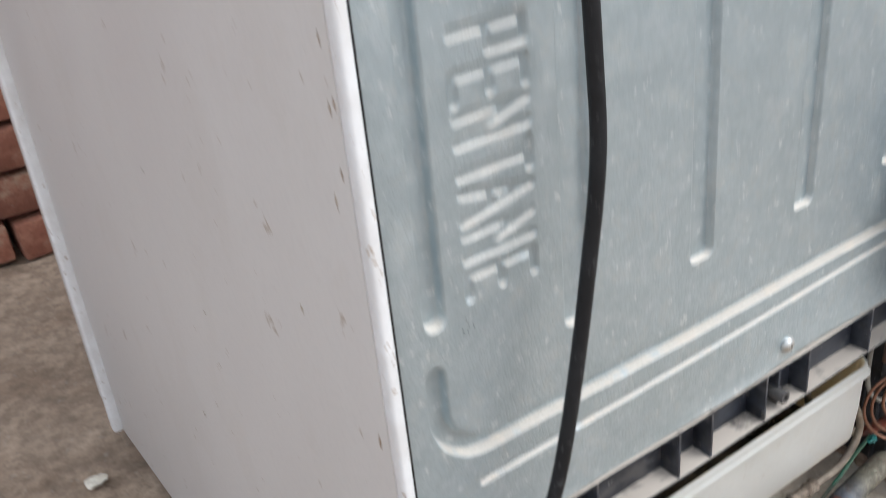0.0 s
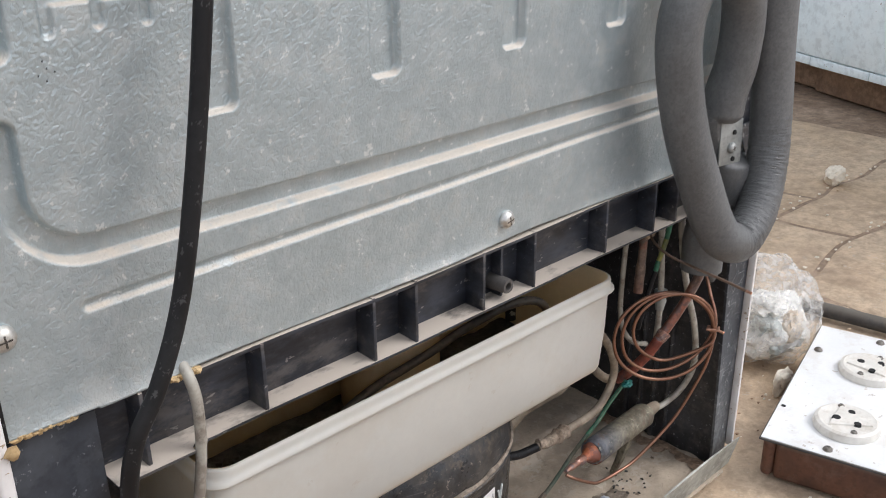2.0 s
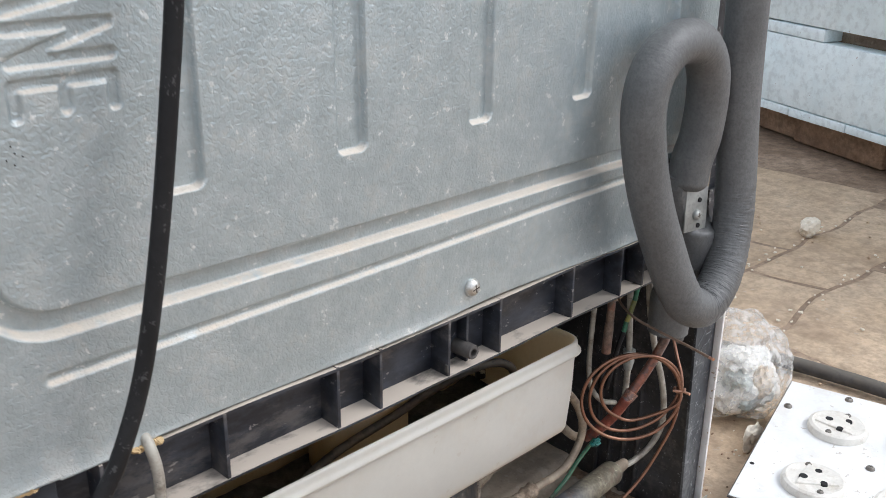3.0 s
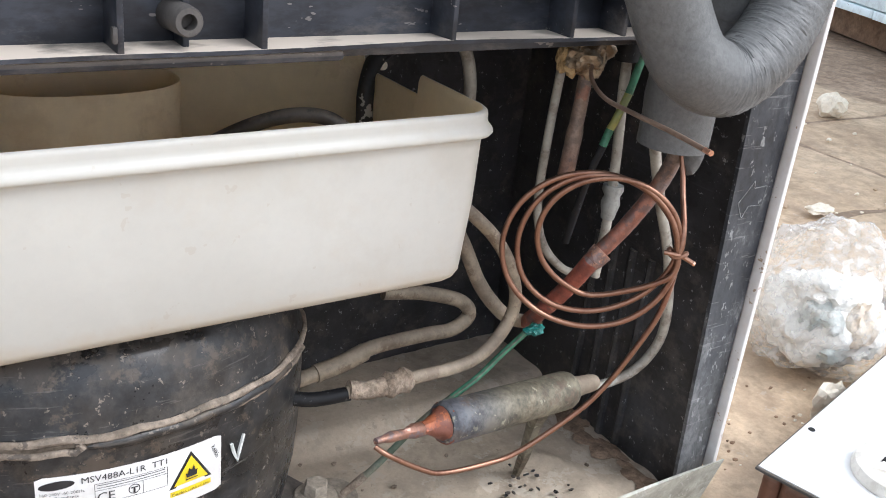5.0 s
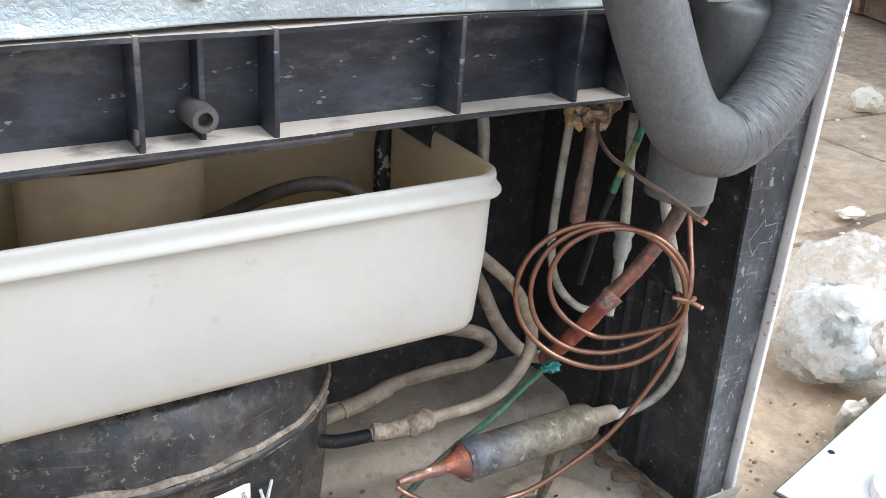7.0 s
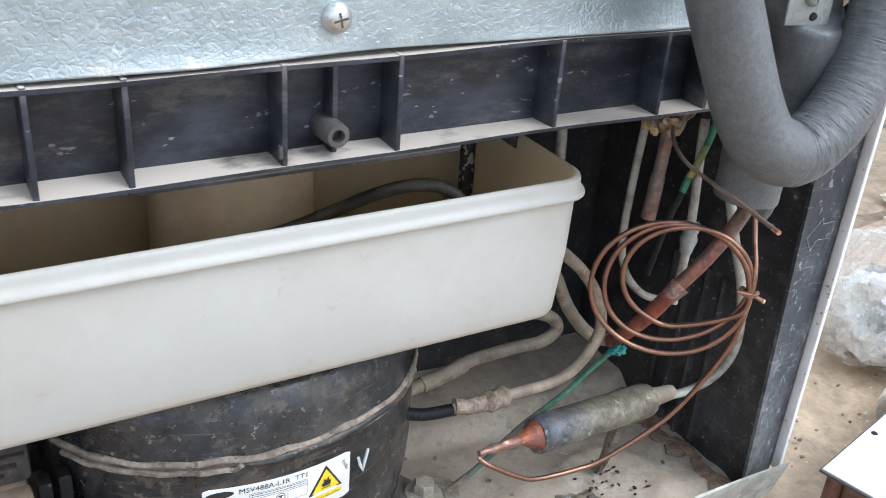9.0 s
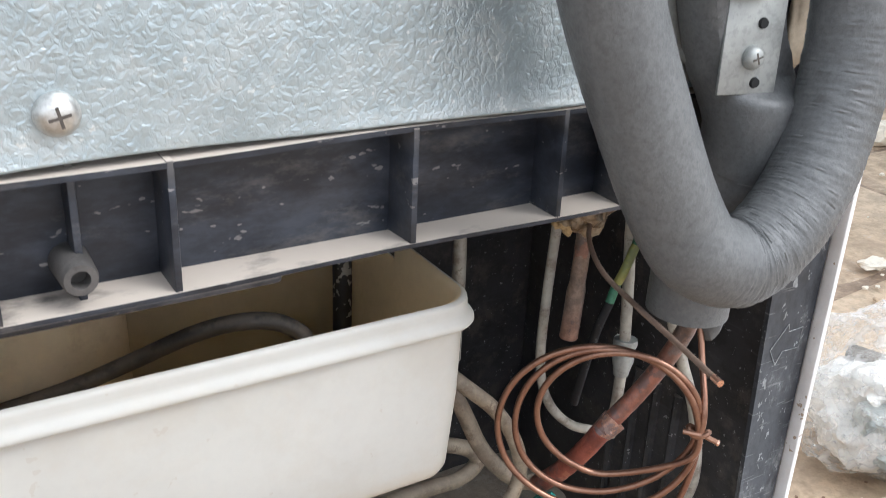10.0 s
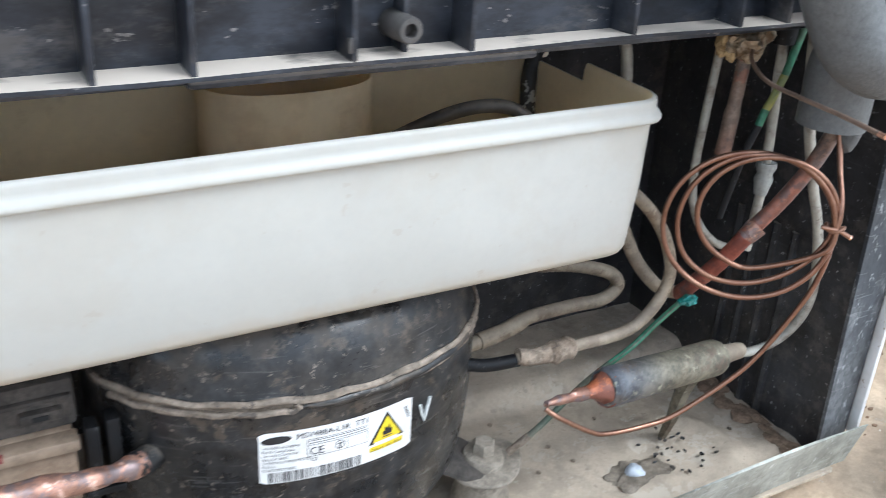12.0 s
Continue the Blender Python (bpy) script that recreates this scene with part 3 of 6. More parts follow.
# ---- ground and far walls ----
def ground_sheet():
    bm = bmesh.new()
    xs = [-60, -12, -3] + [-1.2 + 0.1 * i for i in range(46)] + [5, 12, 60]
    ys = [-60, -12, -3] + [-1.2 + 0.1 * i for i in range(41)] + [5, 12, 60]
    grid = [[bm.verts.new((x, y, -0.0050 + 0.0018 * noise.noise(Vector((x * 2, y * 2, 0))))) for y in ys] for x in xs]
    for i in range(len(xs) - 1):
        for j in range(len(ys) - 1):
            bm.faces.new((grid[i][j], grid[i + 1][j], grid[i + 1][j + 1], grid[i][j + 1]))
    return tagged(part("ground", bm, SOIL), "dusty brown earth with grit and small litter", "ground", kind="structure")


ground = ground_sheet()


# ---- refrigerator ----
W, DEPTH, TOP = 0.645, 0.70, 1.72
fridge = thing("refrigerator", (0, 0, 0), "old white refrigerator, back compartment open, paint chipped", "refrigerator")

# left and right sides: thin painted sheets with a folded rear edge
part("side_panel", box((-0.0075, 0.006, 0.034), (-0.0045, DEPTH, TOP), 0.001), WHITE_PAINT, fridge, "dusty white enamelled side with rust chips")
part("rear_edge", box((-0.0075, -0.003, 0.034), (-0.0005, 0.006, TOP), 0.0022, 3), WHITE_EDGE, fridge, "white folded edge with chipped paint")
# added black strip: its colour gives the darkness of an open gap
part("seal_strip", box((-0.0009, -0.0017, 0.346), (0.0008, -0.0002, TOP - 0.002), 0.0003, 1), RUBBER, fridge, "dark strip for the shaded gap between the edge and the back sheet")
part("front_edge", box((-0.019, DEPTH, 0.036), (-0.002, DEPTH + 0.014, TOP), 0.004, 3), WHITE_EDGE, fridge, "white front corner strip")
part("side_panel", box((W - 0.0018, 0.004, 0.03), (W, DEPTH, TOP), 0.0004), WHITE_PAINT, fridge, "white enamelled side")
part("rear_edge", box((W - 0.0032, -0.003, 0.03), (W + 0.0002, 0.004, TOP), 0.001, 2), WHITE_EDGE, fridge, "white folded edge")
part("top_panel", box((-0.012, 0.0, TOP), (W, DEPTH + 0.014, TOP + 0.02), 0.004), WHITE_PAINT, fridge)
part("door", box((-0.012, DEPTH + 0.016, 0.05), (W, DEPTH + 0.07, TOP), 0.008), WHITE_PAINT, fridge)


rn = random.Random(61)
for k in range(28):
    near = k < 18
    py = 0.008 + (abs(rn.gauss(0, 0.010)) if near else rn.uniform(0.02, 0.42))
    pz = rn.uniform(0.10, 0.86)
    part("paint_chip", lump((-0.0075, py, pz), (0.0005, rn.uniform(0.0004, 0.0011), rn.uniform(0.0012, 0.0040) * (1.2 if near else 0.7)), 700 + k, 0.6, 2), RUST, fridge)


def groove_height(x, z):
    """Depth of the pressed beads of the rear sheet at (x, z)."""
    def bead(d, half, deep, side=0.0020):
        k = np.clip((half - d) / side, 0, 1)
        return deep * k * k * (3 - 2 * k)

    # long bead: down the left edge, round the corner and, falling slightly, along the foot
    cx, cz, rr = 0.0525, 0.4505, 0.0310
    foot_z = cz - rr - 0.0105 * (x - cx)
    d = np.where((x < cx) & (z < cz), np.abs(np.hypot(x - cx, z - cz) - rr),
                 np.where(x < cx, np.hypot(x - (cx - rr), np.maximum(0.0, z - 0.474)), np.hypot(z - foot_z, np.maximum(0.0, x - 0.60))))
    h = bead(d, 0.0068, 0.0062, 0.0024)
    # bead above it, up the left edge
    h = np.maximum(h, bead(np.hypot(x - 0.0250, np.minimum(0.0, z - 0.508)), 0.0070, 0.0060, 0.0024))
    # narrow bead under the long one
    h = np.maximum(h, bead(np.hypot(z - 0.3942 - 0.0085 * (x - 0.04), np.minimum(0.0, x - 0.045)), 0.0033, 0.0024, 0.0024))
    # upright beads
    for k in range(5):
        gx = 0.1182 + 0.0988 * k
        h = np.maximum(h, bead(np.hypot(np.maximum(0.0, np.abs(x - gx) - 0.0050), np.minimum(0.0, z - 0.4705)), 0.0052, 0.0046, 0.0013))
    return h


# pressed word, read from top to bottom; strokes in a unit box (along, up)
STROKES = {
    "P": "0 0 0 1;0 1 .9 1;.9 1 .9 .5;.9 .5 0 .5", "E": "0 0 0 1;0 1 1 1;0 .5 .9 .5;0 0 1 0", "N": "0 0 0 1;0 1 1 0;1 0 1 1",
    "T": "0 1 1 1;.5 0 .5 1", "A": "0 0 .5 1;.5 1 1 0;.25 .42 .75 .42",
}


def word_strokes():
    out = []
    # each letter's upper end and its extent down the sheet
    for ch, z0, tall in zip("PENTANE", (0.6445, 0.6251, 0.6058, 0.5843, 0.5681, 0.5458, 0.5235), (0.0121, 0.0121, 0.0129, 0.0141, 0.0151, 0.0129, 0.0121)):
        for st in STROKES[ch].split(";"):
            a, b, c, d = (float(v) for v in st.split())
            out.append((0.0470 + 0.0417 * b, z0 - tall * a, 0.0470 + 0.0417 * d, z0 - tall * c))
    return out


def rear_sheet():
    """The galvanised back, pressed with beads and letters."""
    step = 0.0008
    x0, x1, z0, z1 = 0.0005, 0.577, 0.346, 0.74
    nx, nz = int((x1 - x0) / step) + 1, int((z1 - z0) / step) + 1
    xs, zs = np.linspace(x0, x1, nx), np.linspace(z0, z1, nz)
    gx, gz = np.meshgrid(xs, zs, indexing="ij")
    depth = groove_height(gx, gz)
    near = np.full((nx, nz), 9.0)
    for ax, az, bx, bz in word_strokes():
        dx, dz = bx - ax, bz - az
        t = np.clip(((gx - ax) * dx + (gz - az) * dz) / (dx * dx + dz * dz), 0, 1)
        near = np.minimum(near, np.hypot(gx - ax - t * dx, gz - az - t * dz))
    k = np.clip((0.0029 - near) / 0.0010, 0, 1)
    depth = np.maximum(depth, 0.0024 * k * k * (3 - 2 * k))
    # slight waves of the thin sheet, and a free foot that bows out
    wave = 0.0009 * np.sin(gx * 17 + 1) * np.sin(gz * 13 + 2)
    foot = -0.0012 * np.exp(-((gz - z0) / 0.006)) * (1 + np.sin(gx * 31))
    ys = depth + wave * np.clip((gz - z0) / 0.05, 0, 1) + foot
    notch = 0.003 * (np.sin(gx * 23) * 0.4 + np.sin(gx * 57 + 2) * 0.2) * np.exp(-((gz - z0) / 0.01))
    notch = np.where((gx > 0.041) & (gx < 0.085), notch - 0.002 * np.exp(-((gz - z0) / 0.01)), notch)
    zz = gz + notch * 0.5
    idx = np.arange(nx * nz).reshape(nx, nz)
    verts = np.stack([gx.ravel(), ys.ravel(), zz.ravel()], 1).tolist()
    faces = np.stack([idx[:-1, :-1].ravel(), idx[1:, :-1].ravel(), idx[1:, 1:].ravel(), idx[:-1, 1:].ravel()], 1).tolist()
    # plain sheet above, and a folded edge all round
    n = len(verts)
    verts += [(x0, 0, TOP), (x1, 0, TOP), (x0, 0, z1), (x1, 0, z1)]
    faces.append((n + 2, n + 3, n + 1, n))
    me = bpy.data.meshes.new("back_panel")
    me.from_pydata(verts, [], faces)
    me.materials.append(GALV)
    for p in me.polygons:
        p.use_smooth = True
    ob = new("back_panel", me)
    ob.parent = fridge
    sol = ob.modifiers.new("thickness", "SOLIDIFY")
    sol.thickness, sol.offset = 0.0009, -1
    return tagged(ob, "pressed galvanised steel back sheet with beads and a stamped word")


back = rear_sheet()
screw((0.0068, -0.001, 0.393), (0, -1, 0), 0.0060, back, turn=4)
screw((0.311, -0.001, 0.360), (0, -1, 0), 0.0060, back, turn=12)
screw((0.557, -0.001, 0.530), (0, -1, 0), 0.0060, back)
for k, (dx, dz) in enumerate(((0, 0), (0.006, 0.004), (0.011, 0.001), (0.005, -0.004), (0.004, 0.009))):
    part("pinhole", lathe([(0, 0.0004), (0.0003, 0.0003), (0.0004, 0)], 8, (0.040 + 0.6 * dx, -0.0006, 0.4955 + 0.6 * dz), (0, -1, 0)), DARK, back)

# recess for the pipes to the right of the sheet
part("rear_post", box((0.581, 0.010, 0.30), (W - 0.003, 0.03, TOP), 0.001), SCUFFED_BLACK, fridge, "dark recess beside the back sheet")
part("earth_tab", merge(box((0.503, -0.003, 0.349), (0.540, -0.0017, 0.40), 0.001), lathe([(0, 0.0), (0.004, 0.0), (0.004, 0.003), (0.002, 0.004), (0.002, 0.002), (0, 0.002)], 16, (0.5255, -0.003, 0.360), (0, -1, 0))), BRACKET, fridge, "zinc earthing tab with a screw hole")

for dx, dz, w in ((0.0, 0.012, 0.0070), (0.0, 0.0085, 0.0080), (0.0006, 0.0052, 0.0050)):
    part("stamped_bar", box((0.5192 + dx, -0.0034, 0.3665 + dz), (0.5192 + dx + w, -0.0027, 0.3676 + dz), 0.0002, 1), DUSTY_METAL, fridge)
part("foam_residue", lump((0.598, 0.0085, 0.378), (0.0085, 0.0035, 0.031), 31, 0.22, 4), OLD_CREAM, fridge, "browned insulation foam in the recess")

# plastic beam under the sheet
BEAM_LO, BEAM_HI, BEAM_BACK = 0.3050, 0.3455, 0.0130
beam = part("rear_beam", box((0.041, BEAM_BACK, 0.297), (0.538, BEAM_BACK + 0.003, BEAM_HI + 0.004), 0.0006), BLACK_PLASTIC, fridge, "dusty black plastic rear beam with ribs")


def wavy_strip(x0, x1, y0, y1, z, thick, wave):
    """A thin strip along x whose free edge is slightly warped."""
    bm = bmesh.new()
    rows = []
    for k in range(61):
        x = x0 + (x1 - x0) * k / 60
        w = wave * (math.sin(19 * x) + 0.5 * math.sin(47 * x + 1))
        rows.append([bm.verts.new(q) for q in ((x, y0 + 0.3 * w, z + w), (x, y1, z), (x, y1, z - thick), (x, y0 + 0.3 * w, z - thick + w))])
    for a, c in zip(rows, rows[1:]):
        for j in range(4):
            bm.faces.new((a[j], c[j], c[(j + 1) % 4], a[(j + 1) % 4]))
    bm.faces.new(rows[0]), bm.faces.new(rows[-1][::-1])
    return bm


part("shelf", wavy_strip(0.0905, 0.538, -0.003, BEAM_BACK, BEAM_LO, 0.0015, 0.0005), BLACK_PLASTIC, beam, "dust-covered lower shelf")


def shelf_end():
    """The wider end of the shelf, with a round bite where the grey cable passes."""
    line = [(0.041, BEAM_BACK), (0.041, -0.0072), (0.0815, -0.0072)]
    line += [(0.0855 - 0.0040 * math.cos(a), -0.0060 + 0.0046 * math.sin(a)) for a in (math.pi * k / 10 for k in range(10))]
    line += [(0.0905, -0.003), (0.0905, BEAM_BACK)]
    bm = bmesh.new()
    top = [bm.verts.new((x, y, BEAM_LO)) for x, y in line]
    low = [bm.verts.new((x, y, BEAM_LO - 0.0015)) for x, y in line]
    bm.faces.new(top), bm.faces.new(low[::-1])
    for k in range(len(line)):
        n = (k + 1) % len(line)
        bm.faces.new((top[k], top[n], low[n], low[k]))
    return bm


part("shelf", shelf_end(), BLACK_PLASTIC, beam)
part("top_lip", wavy_strip(0.085, 0.538, -0.0024, BEAM_BACK, BEAM_HI - 0.0012, 0.0018, 0.0006), BLACK_PLASTIC, beam)
part("under_lip", box((0.232, 0.003, BEAM_LO - 0.0072), (0.372, BEAM_BACK, BEAM_LO - 0.0032), 0.0018), BLACK_PLASTIC, beam)
for x in (0.0600, 0.127, 0.201, 0.233, 0.290, 0.313, 0.338, 0.415, 0.474, 0.5035):
    part("rib", box((x - 0.0011, -0.0025 if x != 0.313 else 0.004, BEAM_LO - 0.001), (x + 0.0011, BEAM_BACK + 0.001, BEAM_HI - 0.001), 0.0004), BLACK_PLASTIC, beam)
part("screw_boss", merge(
    lathe([(0.0027, 0.0), (0.0027, 0.0165), (0.0045, 0.0165), (0.0050, 0.0155), (0.0056, 0.0)], 20, (0.3115, BEAM_BACK, 0.3140), (0, -1, 0.03)),
    lathe([(0, 0.011), (0.0028, 0.011)], 12, (0.3115, BEAM_BACK, 0.3140), (0, -1, 0.03))), BOSS, beam, "hollow round screw boss")
part("clip", box((0.2872, -0.0036, 0.3080), (0.2890, -0.0008, 0.3135), 0.0007, 2), BOSS, beam)
part("foot_flange", box((0.0005, 0.003, 0.03), (0.0405, 0.0045, 0.3425), 0.0006), SCUFFED_CORNER, fridge, "scuffed black corner flange")
part("foam_residue", merge(*[lump((0.003 + 0.0022 * k, 0.001, 0.3455 + 0.0004 * math.sin(k)), (0.0024, 0.003, 0.0018 + 0.0006 * math.sin(3 * k)), k, 0.5, 2) for k in range(13)]), TAN_FOAM, fridge, "tan expanded foam squeezed out of the joint")
part("foam_residue", lump((0.0, -0.004, 0.342), (0.0035, 0.003, 0.003), 5, 0.4, 2), TAN_FOAM, fridge)
part("foam_residue", merge(*[lump((0.078 + 0.003 * k, -0.001, 0.3445), (0.0026, 0.003, 0.0020), k + 20, 0.5, 2) for k in range(5)]), TAN_FOAM, fridge)

# machine compartment
BASE_Z = 0.013
part("compartment_wall", box((0.624, 0.006, BASE_Z - 0.004), (0.628, 0.205, 0.50), 0.0005), BLACK_SHEET, fridge, "black inner side wall with white specks")
part("compartment_wall", box((-0.006, 0.006, BASE_Z - 0.004), (-0.002, 0.205, 0.345), 0.0005), BLACK_SHEET, fridge)
part("compartment_wall", box((-0.006, 0.205, BASE_Z - 0.004), (0.628, 0.209, 0.40), 0.0005), BLACK_SHEET, fridge, "black inner back wall")
part("compartment_wall", box((-0.006, 0.018, 0.3475), (0.60, 0.205, 0.350), 0.0005), BLACK_SHEET, fridge)
for y in (0.062, 0.078, 0.094, 0.110):
    part("wall_rib", tube([Vector((0.624, y, BASE_Z)), Vector((0.624, y, 0.15))], 0.003, 8), BLACK_SHEET, fridge)


def flange():
    bm = bmesh.new()
    quad = [(0.6195, 0.004, 0.018), (W - 0.0033, 0.004, 0.018), (W - 0.0033, 0.004, 0.36), (0.603, 0.004, 0.36)]
    a = [bm.verts.new(q) for q in quad]
    b = [bm.verts.new((x, y + 0.0025, z)) for x, y, z in quad]
    bm.faces.new(a), bm.faces.new(b[::-1])
    for k in range(4):
        bm.faces.new((a[k], b[k], b[(k + 1) % 4], a[(k + 1) % 4]))
    return bm


fl = part("rear_flange", flange(), SCUFFED_BLACK, fridge, "scuffed dark flange with a scratched arrow")
# scratched arrow outline on the flange
ARROW = [(-0.0135, -0.0014), (-0.001, 0.0105), (0.0002, 0.0062), (0.0125, 0.0066), (0.0118, -0.0046), (-0.0022, -0.0040), (-0.0066, -0.0106), (-0.0135, -0.0014)]
for a, b in zip(ARROW, ARROW[1:]):
    pa, pb = Vector((0.6255 + a[0] * 0.8, 0.0036, 0.212 + a[1])), Vector((0.6255 + b[0] * 0.8, 0.0036, 0.212 + b[1]))
    part("scratch", tube([pa, pb], 0.00018, 6), SCRATCH, fl)

def base_relief():
    """Pressed sheet floor: dented, with a shallow stamped dish and a raised rear shelf."""
    bm = bmesh.new()
    nx, ny = 150, 54
    grid = []
    for i in range(nx + 1):
        row = []
        for j in range(ny + 1):
            x, y = 0.626 * i / nx, -0.006 + 0.211 * j / ny
            p = Vector((x * 22, y * 22, 1.5))
            z = 0.0020 * noise.noise(p) + 0.0009 * noise.noise(p * 3.1) + 0.0004 * noise.noise(p * 8)
            d = math.hypot(x - 0.545, y - 0.050) / 0.034
            z += 0.0022 * math.exp(-((d - 1.0) / 0.16) ** 2) - 0.0016 * max(0.0, 1 - d)
            k = max(0.0, min(1.0, (y - 0.128 - 0.006 * noise.noise(Vector((x * 9, 0, 0)))) / 0.018))
            z += 0.012 * k * k * (3 - 2 * k)
            k = max(0.0, min(1.0, (0.014 - abs(y - 0.026 - 0.02 * (x - 0.45))) / 0.012))
            z += 0.0022 * k * k * (3 - 2 * k)
            row.append(bm.verts.new((x, y, BASE_Z - 0.0005 + max(-0.0012, z))))
        grid.append(row)
    for i in range(nx):
        for j in range(ny):
            bm.faces.new((grid[i][j], grid[i + 1][j], grid[i + 1][j + 1], grid[i][j + 1]))
    low = box((0.0, -0.006, BASE_Z - 0.0045), (0.626, 0.205, BASE_Z - 0.002), 0.0004)
    return merge(bm, low)


base = part("base_plate", base_relief(), BASE, fridge, "dusty pressed steel base plate")


def lip():
    bm = bmesh.new()
    n = 40
    rows = []
    for k in range(n + 1):
        x = 0.0 + 0.640 * k / n
        w = 0.0012 * math.sin(23 * x)
        end = 0.0 if k < n else 0.004
        rows.append([bm.verts.new(q) for q in ((x - end, -0.004 + w, 0.016), (x, -0.011 + w, 0.046 - 0.001 * math.sin(31 * x)), (x, -0.0125 + w, 0.046), (x - end, -0.0058 + w, 0.014))])
    for a, b in zip(rows, rows[1:]):
        for j in range(4):
            bm.faces.new((a[j], b[j], b[(j + 1) % 4], a[(j + 1) % 4]))
    bm.faces.new(rows[0]), bm.faces.new(rows[-1][::-1])
    return bm


part("front_lip", lip(), LIP, base, "bent zinc lip")
for x in (0.05, 0.60):
    part("foot", lathe([(0, 0), (0.018, 0), (0.018, 0.006), (0.008, 0.008), (0.008, 0.0102), (0, 0.0102)], 20, (x, 0.05, 0.0)), RUBBER, base)
for x in (0.05, 0.60):
    part("foot", lathe([(0, 0), (0.018, 0), (0.018, 0.006), (0.008, 0.008), (0.008, 0.036), (0, 0.036)], 20, (x, 0.62, 0.0)), RUBBER, base)
for k in range(26):
    rn = random.Random(k)
    part("rust_flake", lump((0.540 + rn.gauss(0, 0.011), 0.047 + rn.gauss(0, 0.010), BASE_Z + 0.0022), (rn.uniform(0.0008, 0.0022), rn.uniform(0.0008, 0.002), 0.0007), k, 0.5, 1), COMP, base)
for k in range(20):
    rn = random.Random(100 + k)
    part("grit", lump((rn.uniform(0.42, 0.615), rn.uniform(0.0, 0.15), BASE_Z + 0.0008), (rn.uniform(0.0008, 0.002),) * 2 + (0.0009,), k, 0.5, 1), GRIME, base)
for k in range(34):
    rn = random.Random(300 + k)
    part("dirt_clump", lump((0.612 + rn.uniform(-0.006, 0.008), rn.uniform(0.012, 0.16), BASE_Z + 0.002), (rn.uniform(0.003, 0.008), rn.uniform(0.005, 0.012), rn.uniform(0.0004, 0.0011)), k, 0.4, 2), BROWN_DIRT, base)
part("glue_patch", lump((0.5055, 0.0405, BASE_Z), (0.018, 0.012, 0.0019), 3, 0.9, 4), GLUE_STAIN, base)
part("glue_blob", lump((0.5035, 0.0430, BASE_Z + 0.0015), (0.0066, 0.0058, 0.0042), 4, 0.3, 3), GLUE, base, "pale blue-white glue blob")


# ---- evaporation tray ----
def rounded_rect(x0, y0, x1, y1, r, seg=6):
    out = []
    for cx, cy, a0 in ((x1 - r, y1 - r, 0), (x0 + r, y1 - r, 90), (x0 + r, y0 + r, 180), (x1 - r, y0 + r, 270)):
        for k in range(seg + 1):
            an = radians(a0 + 90 * k / seg)
            out.append((cx + r * math.cos(an), cy + r * math.sin(an)))
    return out + [(x1, 0.0735), (x1, 0.0740), (x1, 0.0775), (x1, 0.1)]


TX0, TX1, TY0, TY1, TZ0, TZ1 = 0.098, 0.4520, 0.013, 0.131, 0.188, 0.2705


def tray_shell():
    """Outer and inner skins of the tray; rear rim higher, right wall cut down behind a notch."""
    bm = bmesh.new()

    def top(x, y):
        z = TZ1
        if x > TX1 - 0.02 and y > 0.0738:
            z = TZ1 - 0.010
        if y > TY1 - 0.006:
            z = TZ1 + 0.022
        return z

    def ring(grow, z, r, follow=None):
        pts = []
        for x, y in rounded_rect(TX0 - grow, TY0 - grow, TX1 + grow, TY1 + grow, r, 8):
            pts.append((x, y))
        return [bm.verts.new((x, y, (z if follow is None else top(x, y) + follow))) for x, y in pts]

    specs = [(-0.016, TZ0, 0.008, None), (-0.009, TZ0 + 0.0003, 0.010, None), (-0.006, TZ0 + 0.0013, 0.011, None), (-0.0040, TZ0 + 0.003, 0.012, None), (-0.0028, TZ0 + 0.006, 0.012, None), (-0.0008, TZ0 + 0.04, 0.012, None), (0.0, 0, 0.013, -0.0112)]
    # rolled bead that eases into an upright band with a rounded top edge
    specs += [(g, 0, 0.0145, h) for g, h in ((0.0020, -0.0113), (0.0032, -0.0107), (0.0037, -0.0097), (0.0036, -0.0086), (0.0030, -0.0075), (0.0023, -0.0066), (0.0018, -0.0056),
                                             (0.0016, -0.0042), (0.0016, -0.0022), (0.0013, -0.0008), (0.0005, -0.0001))]
    inner = [(-0.0004, 0, 0.014, 0.0), (-0.0012, 0, 0.015, -0.0007), (-0.002, 0, 0.016, -0.003), (-0.0035, TZ0 + 0.03, 0.011, None), (-0.006, TZ0 + 0.006, 0.012, None), (-0.02, TZ0 + 0.003, 0.008, None)]
    rings = [ring(g, z, r, f) for g, z, r, f in specs + inner]
    n = len(rings[0])
    for i, (a, b) in enumerate(zip(rings, rings[1:])):
        for k in range(n):
            fc = bm.faces.new((a[k], a[(k + 1) % n], b[(k + 1) % n], b[k]))
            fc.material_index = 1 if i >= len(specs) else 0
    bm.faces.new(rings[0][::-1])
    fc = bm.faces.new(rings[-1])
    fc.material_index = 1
    return bm


tray = thing("evaporation_tray", (0.27, 0.07, 0.188), "cream plastic water tray with rolled rim above the compressor", "tray")
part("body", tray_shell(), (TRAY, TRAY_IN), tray)


